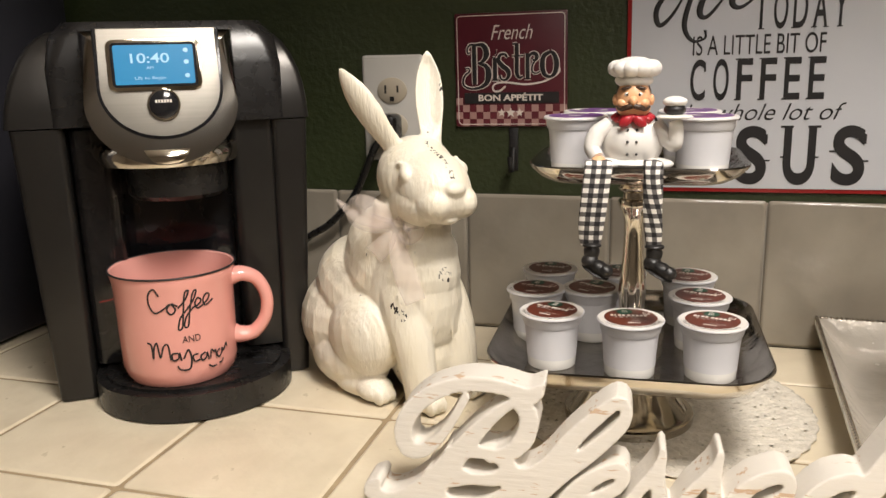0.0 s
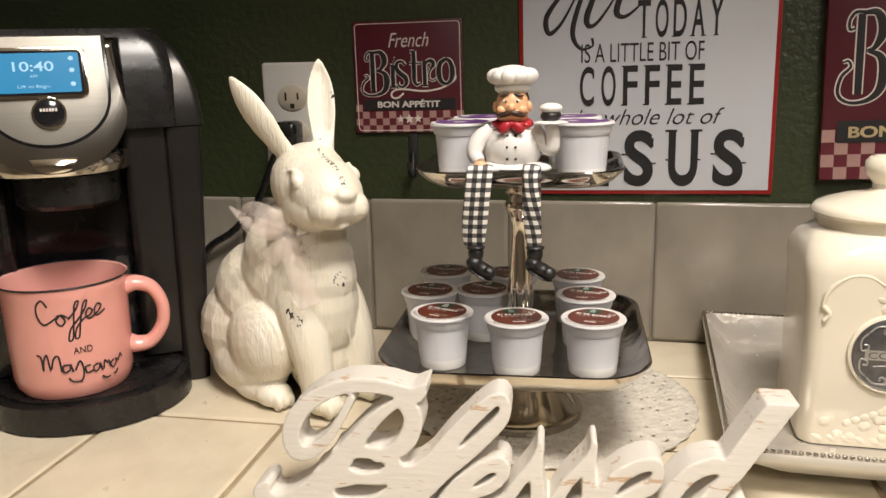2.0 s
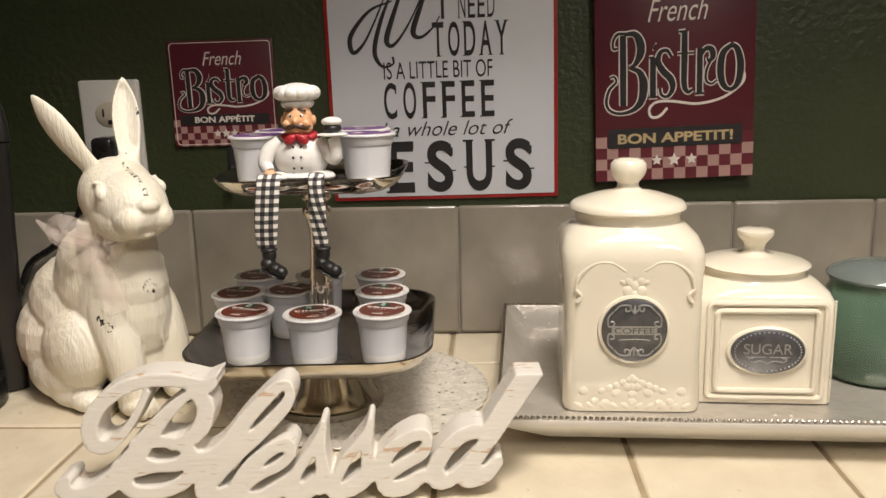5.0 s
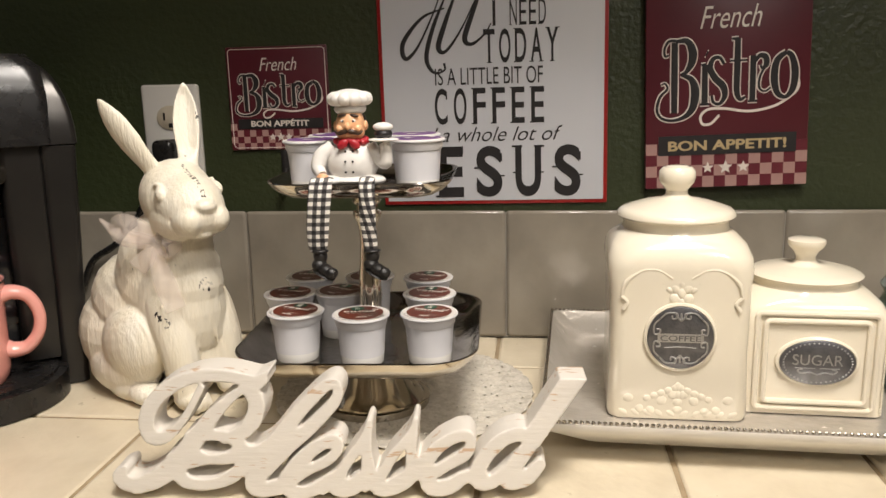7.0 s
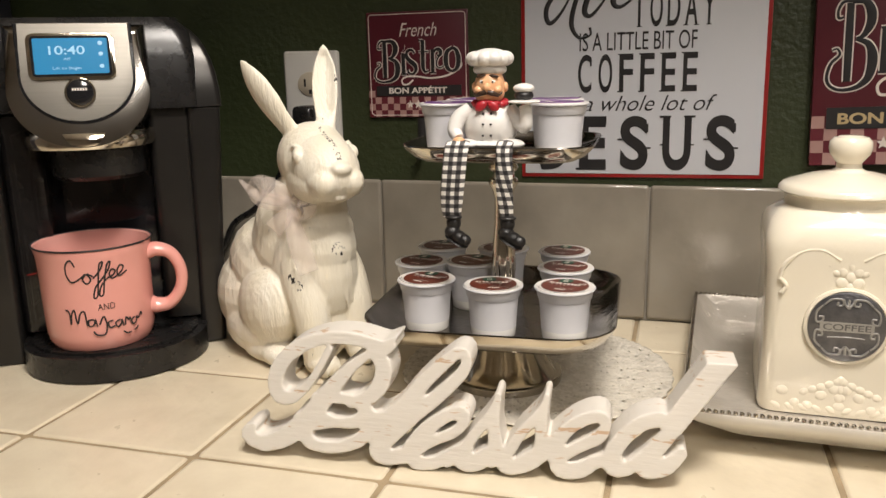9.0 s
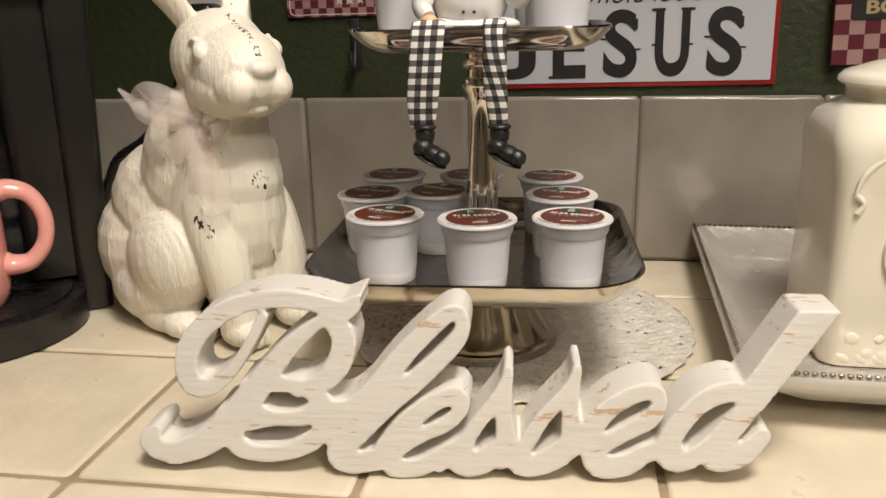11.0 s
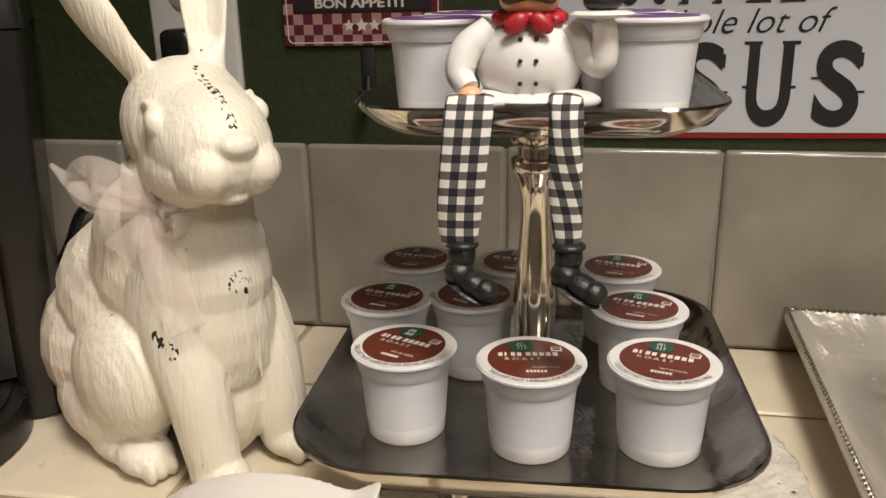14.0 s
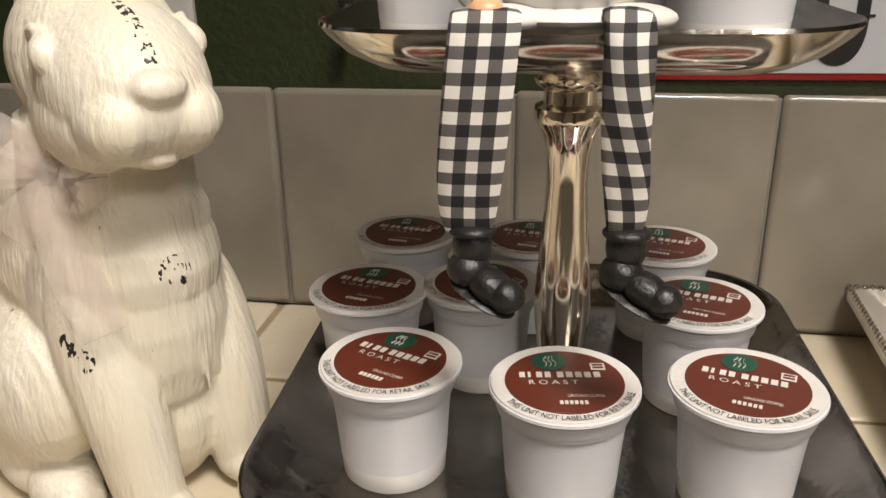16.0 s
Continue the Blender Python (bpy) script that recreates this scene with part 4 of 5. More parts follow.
    # ears: blades with a hollow front
    for base, tip, front, wide in ears:
        b, t = Vector(base) - Vector(where), Vector(tip) - Vector(where)
        d = t - b
        side = d.cross(Vector(front)).normalized()
        face = side.cross(d).normalized()
        rings = []
        for f, w in ((-0.10, 0.0118), (0.08, 0.0125), (0.22, 0.0142), (0.40, 0.0166), (0.58, 0.0168), (0.74, 0.0142), (0.86, 0.0098), (0.95, 0.0052), (1.0, 0.0012)):
            c = b + d * f
            ring = []
            for k in range(28):
                a = 2 * math.pi * k / 28
                up = math.sin(a)
                thick = 0.44 * up if up < 0 else 0.44 * up - 0.66 * max(0.0, up) ** 2 * (1 if 0.12 < f < 0.95 else 0)
                ring.append(c + side * (wide * w * math.cos(a)) - face * (w * thick))
            rings.append(ring)
        lf = loft(rings)
        me = bpy.data.meshes.new("ear")
        lf.to_mesh(me)
        lf.free()
        hd.from_mesh(me)
        bpy.data.meshes.remove(me)
    me = bpy.data.meshes.new("head")
    hd.to_mesh(me)
    hd.free()
    bm.from_mesh(me)
    bpy.data.meshes.remove(me)
    ob = link("rabbit_figurine", bm, RABBIT)
    ob.location = where
    voxel(ob, 0.0012, 5)
    return tagged(ob, "large cream distressed sitting rabbit figurine with carved fur", "figurine")


rabbit((-0.1845, -0.1905, 0.0), -30, (-0.1580, -0.2096, 0.2015), -42, 1.09,
       (((-0.1790, -0.2150, 0.2300), (-0.2237, -0.2216, 0.2982), (-0.40, -0.92, 0.0), 0.84), ((-0.1500, -0.2000, 0.2320), (-0.1586, -0.1780, 0.3113), (-0.30, 0.95, 0.0), 0.74)))

# ---- carved word sign ----


def carved_word(m):
    """The letters as overlapping strokes of one board that leans back; rows of (along, down, half width) in design units."""
    LEAN, WIDE = 0.20, 0.000262
    bm = bmesh.new()

    def place(q0, q1):
        u, v = q0 - 784, 850 - q1
        return -0.00326 + 2.9614e-04 * u + -1.931e-06 * v + -2.004e-08 * u * v, 0.00047 + 7.996e-06 * u + 2.9407e-04 * v + -1.819e-08 * u * v

    def block(pts, depth):
        vs = [bm.verts.new((x, LEAN * z + y, max(z, 0.0004))) for x, z in pts for y in (0.0, depth)]
        hull = bmesh.ops.convex_hull(bm, input=vs)
        junk = list({g for g in hull["geom_interior"] + hull["geom_unused"] if isinstance(g, bmesh.types.BMVert)})
        bmesh.ops.delete(bm, geom=junk, context="VERTS")

    def stroke(points, depth=0.027):
        path = smooth_path(points, 5)
        for a, b in zip(path, path[1:]):
            pts = []
            for q in (a, b):
                x, z = place(q[0], q[1])
                pts += [(x + q[2] * WIDE * math.cos(2 * math.pi * k / 12), z + q[2] * WIDE * 1.05 * math.sin(2 * math.pi * k / 12)) for k in range(12)]
            block(pts, depth)

    # B: hooked tail and broad stem, loop with a notched tip, two bowls
    stroke([(264, 766, 14), (252, 782, 22), (285, 802, 22), (335, 795, 26), (390, 762, 30), (430, 720, 30), (468, 672, 26), (505, 628, 20), (550, 588, 14), (592, 560, 10)])
    stroke([(640, 545, 10), (606, 548, 17), (540, 534, 18), (470, 532, 18), (400, 552, 20), (345, 592, 23), (323, 640, 25), (335, 680, 23), (370, 686, 18), (410, 656, 13), (442, 610, 11), (468, 562, 11)])
    block([place(*q) for q in ((590, 555), (610, 535), (652, 520), (640, 560), (605, 580))], 0.027)
    stroke([(590, 560, 20), (616, 600, 25), (605, 648, 25), (572, 680, 20), (530, 690, 16)])
    stroke([(400, 745, 30), (445, 738, 28), (490, 742, 15), (540, 740, 18), (578, 720, 22), (585, 745, 18), (560, 780, 20), (510, 802, 17), (455, 804, 17), (418, 790, 20), (410, 760, 24)])
    stroke([(440, 690, 22), (480, 682, 15), (530, 684, 15), (565, 700, 20), (580, 722, 20)])
    # l
    stroke([(570, 722, 16), (620, 726, 20), (665, 700, 24), (715, 640, 22), (770, 586, 19), (810, 556, 16), (830, 566, 15), (822, 602, 17), (765, 660, 20), (700, 712, 22), (645, 762, 24), (605, 800, 26), (625, 822, 22), (680, 815, 22)])
    stroke([(640, 724, 26), (612, 770, 26)])
    # e
    stroke([(690, 800, 24), (725, 755, 22), (775, 716, 18), (818, 702, 18), (828, 722, 15), (800, 752, 15), (750, 775, 14), (706, 800, 20), (705, 830, 22), (745, 832, 18), (795, 808, 18), (835, 785, 18)])
    # s, twice
    stroke([(785, 826, 14), (820, 800, 16), (855, 752, 15), (888, 710, 14), (906, 680, 13), (910, 660, 10), (902, 730, 16), (904, 785, 22), (876, 812, 24), (840, 828, 22), (815, 822, 18)])
    stroke([(895, 822, 14), (935, 795, 16), (968, 745, 15), (1004, 706, 14), (1024, 680, 13), (1031, 655, 9), (1018, 730, 16), (1016, 785, 22), (985, 814, 24), (945, 830, 20), (925, 826, 18)])
    # e
    stroke([(1000, 812, 18), (1045, 768, 22), (1095, 718, 18), (1150, 694, 17), (1172, 706, 15), (1158, 742, 17), (1105, 772, 16), (1056, 802, 20), (1066, 828, 22), (1110, 826, 22), (1150, 804, 18), (1195, 792, 18)])
    # d: bowl, then a straight stem with a square-cut top
    stroke([(1325, 706, 14), (1296, 694, 20), (1245, 712, 20), (1200, 760, 22), (1180, 805, 22), (1205, 822, 18), (1250, 796, 18), (1300, 745, 18)])
    block([place(*q) for q in ((1408, 551), (1480, 552), (1345, 728), (1300, 700))], 0.027)
    stroke([(1345, 690, 22), (1300, 752, 22), (1258, 805, 22), (1272, 820, 20), (1312, 806, 22), (1345, 775, 16)])
    ob = link("carved_word_sign", bm, SIGN_WOOD)
    ob.matrix_world = m
    voxel(ob, 0.0010, 2)
    return tagged(ob, "whitewashed wooden script word sign with rubbed edges, standing on the counter", "sign")


carved_word(pose(0.0235, -0.3994, 0.0, 0, 0, 4.0))

# ---- coffee maker ----
MAKER = pose(-0.3800, -0.2385, 0.0015, 0, 0, 34)
maker = thing("coffee_maker", MAKER, "tall black and gunmetal single-cup coffee maker with lit screen", "coffee maker")


def prism(points, z0, z1, bevel=0.0):
    """An upright block over a plan outline."""
    bm = loft([[(x, y, z0) for x, y in points], [(x, y, z1) for x, y in points]])
    if bevel:
        e = [k for k in bm.edges if abs(k.verts[0].co.z - k.verts[1].co.z) < 1e-7]
        bmesh.ops.bevel(bm, geom=e, offset=bevel, segments=3, affect="EDGES", profile=0.5)
    return bm


def half_round(w, back, front, n=24):
    """Plan outline: square behind, half ellipse in front (front is -y)."""
    out = [(w / 2, back), (-w / 2, back)]
    out += [(-w / 2 * math.cos(math.pi * i / n), -front * math.sin(math.pi * i / n)) for i in range(n + 1)]
    return out


part("core", rr_loft([(0.150, 0.130, 0.012, 0.0), (0.150, 0.130, 0.012, 0.300)], 6, (0.0, 0.125, 0)), BLACK_PLASTIC, maker)
part("cavity_back", rr_loft([(0.118, 0.012, 0.004, 0.036), (0.118, 0.012, 0.004, 0.252)], 4, (0.004, 0.056, 0)), GLOSS_BLACK, maker, "glossy black back panel")
part("drip_base", prism(half_round(0.178, 0.055, 0.083), 0.0, 0.024, 0.004), BLACK_PLASTIC, maker, "half-round black drip base")
plate = part("drip_plate", prism(half_round(0.160, 0.050, 0.072), 0.0235, 0.0268, 0.0012), BLACK_PLASTIC, maker)
slots = [(-0.052 + 0.026 * i, -0.050 + 0.016 * j, 0.010, 0.005) for i in range(5) for j in range(5) if (0.026 * i - 0.052) ** 2 / 0.0050 + (0.016 * j - 0.05) ** 2 / 0.0035 < 1]
part("drain_slots", lay_flat(bars(slots, -0.0001, 0.0004), 0.0269), GLOSS_BLACK, plate, "dark drain slots")
# side columns: slightly tapered wings, a water tank on one side
for s in (-1, 1):
    flare = 0.014 if s < 0 else -0.002
    if s < 0:
        rows = [(0.034, 0.215, 0.006, 0.0, 0.106), (0.038, 0.215, 0.006, 0.100, 0.109), (0.044, 0.213, 0.006, 0.2500, 0.113)]
    else:
        rows = [(0.026, 0.215, 0.006, 0.0, 0.0955), (0.028, 0.215, 0.006, 0.100, 0.0995), (0.033, 0.213, 0.006, 0.2500, 0.1045)]
    part("side_panel", loft([[(x + u * s, y + 0.112, z) for x, y in round_rect(w, d, r, 6)] for w, d, r, z, u in rows]), GUNMETAL, maker, "gunmetal side panel")
    lv = []
    for k in range(9):
        q = math.sin(math.pi / 2 * k / 8)
        fall = 1 - math.sqrt(max(0.0, 1 - q * q))
        outer, inner = 0.1250 + flare * (1 - 0.5 * q) - 0.040 * fall, 0.074
        lv.append(((outer + inner) / 2, outer - inner, 0.006, 0.2512 + 0.083 * q, 0.214 - 0.060 * fall, 0.112 + 0.012 * fall))
    part("upper_shell", loft([[(x + u * s, y + yc, z) for x, y in round_rect(w, d, r, 6)] for u, w, r, z, d, yc in lv]), GUNMETAL, maker, "gunmetal upper shell")
part("inner_column", rr_loft([(0.042, 0.150, 0.008, 0.030), (0.042, 0.150, 0.008, 0.2508)], 6, (0.0700, 0.084, 0)), GUNMETAL, maker)
tank = part("water_tank", rr_loft([(0.038, 0.140, 0.010, 0.030), (0.038, 0.140, 0.010, 0.2480)], 6, (-0.0700, 0.080, 0)), SMOKED, maker, "smoked clear water tank")
part("tank_core", rr_loft([(0.026, 0.100, 0.008, 0.034), (0.026, 0.100, 0.008, 0.228)], 6, (-0.0690, 0.098, 0)), BLACK_PLASTIC, tank)
part("tank_rib", box(0.0035, 0.003, 0.185, (-0.0640, 0.0120, 0.038), 0.0008), GUNMETAL, tank, "grey upright rib")
part("red_light", tube([(-0.080, 0.0140, 0.0895), (-0.068, 0.0125, 0.0915), (-0.052, 0.0135, 0.0945)], 0.0007, 6, 6), RED_LED, maker, "thin red indicator glow")
# head
part("head_shell", rr_loft([(0.200, 0.217, 0.008, 0.2512), (0.200, 0.215, 0.010, 0.302), (0.194, 0.205, 0.018, 0.327), (0.172, 0.182, 0.024, 0.3405)], 8, (0.0, 0.110, 0)), BLACK_PLASTIC, maker)
part("brew_spout", lathe([(0.0, 0.186), (0.040, 0.186), (0.044, 0.190), (0.047, 0.258), (0.0, 0.258)], 40, (0.0, 0.010, 0)), BLACK_PLASTIC, maker, "dark brewing head")


def u_shape(w, top, bottom, n=28):
    """Face outline: straight sides and a full round lower end."""
    out = [(-w / 2, top), (w / 2, top)]
    r = w / 2
    k = 0.86
    out += [(r * math.cos(-math.pi * i / n), bottom + r * k + r * k * math.sin(-math.pi * i / n)) for i in range(n + 1)]
    return out[::-1]


HEAD = pose(-0.006, -0.048, 0.206, -9, 0, 0)
rim_p = part("head_rim", outline_plate(u_shape(0.124, 0.1290, 0.014), 0.050, 0.011), DARK_CHROME, maker, "bright chrome rim")
rim_p.matrix_basis = HEAD
blk = part("head_band", outline_plate(u_shape(0.101, 0.1285, 0.036), 0.006, 0.001), GLOSS_BLACK, maker, "thin black band")
blk.matrix_basis = HEAD @ pose(0, -0.0015, 0)
face = part("face_plate", outline_plate(u_shape(0.096, 0.1285, 0.0385), 0.006, 0.0012), BRUSHED, maker, "brushed steel face plate")
face.matrix_basis = HEAD @ pose(0, -0.0030, 0)
low_lip = part("lower_lip", loft([[(-0.006 + r * math.cos(math.pi + math.pi * i / 24), 0.010 + r * 0.92 * math.sin(math.pi + math.pi * i / 24), z) for i in range(25)] for r, z in ((0.054, 0.2155), (0.0595, 0.2175), (0.0615, 0.223), (0.0615, 0.2330))], False), CHROME, maker, "chrome lower lip")
sol = low_lip.modifiers.new("thick", "SOLIDIFY")
sol.thickness = 0.003
bez = part("screen_bezel", outline_plate([(x, z + 0.1025) for x, z in round_rect(0.080, 0.050, 0.006)], 0.004, 0.0016), CHROME, maker, "raised bright screen frame")
bez.matrix_basis = HEAD @ pose(-0.0035, -0.0055, 0.0115) @ Matrix.Diagonal((0.93, 1, 0.84, 1))
bz2 = part("screen_surround", outline_plate([(x, z + 0.1025) for x, z in round_rect(0.073, 0.0435, 0.004)], 0.003), GLOSS_BLACK, bez, "black screen surround")
bz2.matrix_basis = pose(0, -0.0006, 0)
scr = part("screen", outline_plate([(x, z + 0.1025) for x, z in round_rect(0.068, 0.0385, 0.0015)], 0.001), SCREEN, bez, "lit blue screen")
scr.matrix_basis = pose(0, -0.0011, 0)
for body, w, h, x, z in (("10:40", 0.0330, 0.0095, -0.0200, 0.1040), ("AM", 0.0060, 0.0028, -0.0070, 0.0980), ("Lift to Begin", 0.0260, 0.0040, -0.0175, 0.0870)):
    part("screen_text", words(body, w, h, (x, z), -0.0016, bold=0.012 if h > 0.005 else 0, deep=0), SCREEN_TEXT, bez)
for z in (0.116, 0.1045, 0.091):
    d = part("screen_dot", lathe([(0.0, 0.0), (0.0022, 0.0), (0.0022, 0.0003), (0.0, 0.0003)], 16), SCREEN_TEXT, bez)
    d.matrix_basis = pose(0.0275, -0.0013, z, 90)
ring = part("button_ring", lathe([(0.0, 0.0), (0.0135, 0.0), (0.0135, 0.003), (0.0128, 0.004), (0.0, 0.004)], 40), CHROME, maker, "chrome button ring")
ring.matrix_basis = HEAD @ pose(0.001, -0.0025, 0.0645, 90)
bt = part("button", lathe([(0.0, 0.0), (0.0117, 0.0), (0.0117, 0.0042), (0.0100, 0.0056), (0.0, 0.0064)], 40), GLOSS_BLACK, maker, "round black button")
bt.matrix_basis = HEAD @ pose(0.001, -0.0025, 0.0645, 90)
lb = part("button_mark", bars([(-0.0066 + 0.0023 * i, 0.0012, 0.0015, 0.0024) for i in range(6)], 0, 0.0006), PRINT_WHITE, maker, "pale bars")
lb.matrix_basis = HEAD @ pose(0.001, -0.0090, 0.0645)

# ---- pink mug ----
mug = thing("mug", MAKER @ pose(-0.0125, -0.0205, 0.0268) @ Matrix.Diagonal((1.03, 1.03, 1.07, 1)), "glossy pink ceramic mug with black rim line and script lettering", "mug")
part("bowl", lathe([(0.0, 0.004), (0.040, 0.004), (0.0415, 0.0), (0.0440, 0.0005), (0.0475, 0.006), (0.0492, 0.014), (0.0500, 0.040), (0.0505, 0.070), (0.0515, 0.085), (0.0535, 0.0930), (0.0530, 0.0942)], 72), PINK, mug)
part("inner_wall", lathe([(0.0530, 0.0942), (0.0510, 0.0930), (0.0485, 0.084), (0.0475, 0.050), (0.0465, 0.015), (0.040, 0.008), (0.0, 0.007)], 72), PINK_IN, mug)
rl = [(0.0534 * math.cos(2 * math.pi * i / 64), 0.0534 * math.sin(2 * math.pi * i / 64), 0.0938) for i in range(65)]
part("rim_line", tube(rl, 0.0009, 1, 8), PRINT_BLACK, mug, "thin black rim line")
hd = part("handle", tube([(0.046, 0, 0.079), (0.058, 0, 0.0815), (0.071, 0, 0.076), (0.0785, 0, 0.060), (0.0765, 0, 0.042), (0.066, 0, 0.0290), (0.054, 0, 0.0270), (0.046, 0, 0.0290)], [0.0080, 0.0068, 0.0060, 0.0058, 0.0058, 0.0062, 0.0072, 0.0085], 8, 18, None, 1.35), PINK, mug)
hd.matrix_basis = pose(0, 0, 0, 0, 0, -6)


def mug_wrap(bm, lift=0.0003):
    for v in bm.verts:
        a = v.co.x / 0.0503
        r = 0.0503 + 0.045 * max(0.0, v.co.z - 0.055) + lift - v.co.y
        v.co = Vector((r * math.sin(a), -r * math.cos(a), v.co.z))
    return bm


def mug_strokes(lines, radius=0.00075):
    bm = bmesh.new()
    for ln in lines:
        tube([(x, -0.0001, z) for x, z in ln], radius, 5, 6, bm, 0.3)
    return mug_wrap(bm)


def mug_script(name, lines):
    """Hand lettering in design units (along, down) on the mug's wall."""
    part(name, mug_strokes([[((u - 408) * 0.000352, (899 - v - 0.20 * (u - 413)) * 0.00037) for u, v in ln] for ln in lines], 0.00072), PRINT_BLACK, mug, "black script lettering")


mug_script("lettering", (((374, 690), (364, 676), (351, 690), (350, 714), (362, 730), (384, 716), (396, 704)), ((398, 704), (389, 718), (398, 728), (408, 716), (400, 703), (414, 708)),
                         ((414, 712), (432, 690), (440, 670), (431, 678), (425, 720), (420, 755), (411, 760), (417, 735), (432, 715)), ((432, 715), (450, 690), (458, 668), (449, 676), (440, 715), (434, 750), (425, 753), (431, 730), (448, 708)),
                         ((448, 708), (462, 700), (468, 690), (460, 686), (453, 698), (458, 709), (470, 703)), ((470, 703), (484, 690), (490, 678), (481, 676), (473, 690), (478, 702), (499, 688))))
part("lettering", mug_wrap(words("AND", 0.0150, 0.0056, (0.0030, 0.0395), -0.0002, 0, 0, 0), 0.0004), PRINT_BLACK, mug)
mug_script("lettering", (((334, 804), (344, 808), (346, 838), (350, 812), (358, 800), (363, 832), (372, 806), (383, 800), (387, 834)), ((404, 816), (391, 820), (392, 834), (404, 828), (407, 815), (411, 832)),
                         ((416, 828), (428, 806), (434, 826), (428, 850), (408, 854), (400, 846)), ((450, 815), (438, 820), (441, 833), (454, 828)), ((468, 812), (456, 820), (460, 831), (470, 822), (472, 812), (476, 828)),
                         ((480, 826), (484, 807), (491, 812), (495, 808), (498, 823)), ((509, 806), (499, 815), (504, 825), (514, 815), (515, 805), (521, 810), (530, 795), (534, 803))))
mug_script("lashes", (((474, 842), (484, 847), (495, 844)), ((504, 840), (512, 836), (517, 829))))

# ---- platter and canisters ----
platter = thing("platter", pose(0.4150, -0.1780, 0.0, 0, 0, -2.5), "long hammered pearl platter with silver beaded rim", "platter")
PW, PD = 0.450, 0.320
part("dish", rr_loft([(PW * 0.70, PD * 0.60, 0.02, 0.0), (PW * 0.71, PD * 0.61, 0.02, 0.0085), (PW * 0.88, PD * 0.84, 0.02, 0.0095), (PW * 0.985, PD * 0.98, 0.012, 0.0265), (PW, PD, 0.010, 0.031), (PW, PD, 0.010, 0.0355), (PW - 0.006, PD - 0.006, 0.010, 0.0365), (PW * 0.90, PD * 0.865, 0.02, 0.0150), (PW * 0.84, PD * 0.80, 0.02, 0.0132)], 6), [PLATTER, PLATTER_RIM], platter)
for f in platter.children[0].data.polygons:
    c = f.center
    if f.normal.z < 0.25 and c.z < 0.0362:
        f.material_index = 1


def beading(w, d, z, step):
    bm = bmesh.new()
    per = []
    nx, ny = int(w / step), int(d / step)
    per += [(-w / 2 + w * i / nx, sy * d / 2) for i in range(nx + 1) for sy in (-1, 1)]
    per += [(sx * w / 2, -d / 2 + d * i / ny) for i in range(1, ny) for sx in (-1, 1)]
    for x, y in per:
        bmesh.ops.create_icosphere(bm, subdivisions=1, radius=step * 0.43, matrix=Matrix.Translation((x, y, z)))
    return bm


part("beaded_rim", beading(PW - 0.004, PD - 0.004, 0.0368, 0.0046), BEAD, platter, "row of small silver beads")


def square_jar(levels, n=8):
    return rr_loft(levels, n)


def relief_scrolls(y, z0, upper):
    """Raised scrollwork under the shoulder and at the foot of the jar front."""
    bm = bmesh.new()
    for s in (-1, 1):
        if upper:
            tube([(0.008 * s, y, z0 + 0.128), (0.020 * s, y, z0 + 0.135), (0.034 * s, y, z0 + 0.134), (0.046 * s, y, z0 + 0.124), (0.050 * s, y, z0 + 0.110)], [0.0016, 0.002, 0.002, 0.002, 0.0012], 6, 8, bm)
            tube([(0.050 * s, y, z0 + 0.112), (0.045 * s, y, z0 + 0.106), (0.048 * s, y, z0 + 0.100)], 0.0018, 6, 8, bm)
            for k in range(3):
                blob(bm, (0.0055 * s, y + 0.001, z0 + 0.110 + 0.009 * k), (0.0050 - 0.0008 * k, 0.0018, 0.0050), (0, 30 * s, 0), seg=12)
                blob(bm, ((0.010 + 0.005 * k) * s, y + 0.001, z0 + 0.118 + 0.006 * k), (0.0042, 0.0016, 0.0030), (0, -35 * s, 0), seg=12)
        else:
            for k in range(5):
                blob(bm, ((0.004 + 0.0095 * k) * s, y + 0.001, z0 + 0.016 + 0.008 * math.cos(k * 1.3)), (0.0050, 0.0018, 0.0044), (0, 40 * s * (k % 2), 0), seg=12)
                blob(bm, ((0.006 + 0.0100 * k) * s, y + 0.001, z0 + 0.007), (0.0056, 0.0016, 0.0032), (0, -30 * s, 0), seg=12)
                blob(bm, ((0.002 + 0.0060 * k) * s, y + 0.001, z0 + 0.030 - 0.0025 * k), (0.0040, 0.0016, 0.0034), (0, 25 * s, 0), seg=12)
    for k in range(4):
        if upper:
            blob(bm, (0, y + 0.001, z0 + 0.106 + 0.009 * k), (0.0042, 0.0018, 0.0050), seg=12)
        else:
            blob(bm, (0, y + 0.001, z0 + 0.010 + 0.007 * k), (0.0052 - 0.0006 * k, 0.0018, 0.0044), seg=12)
    return bm


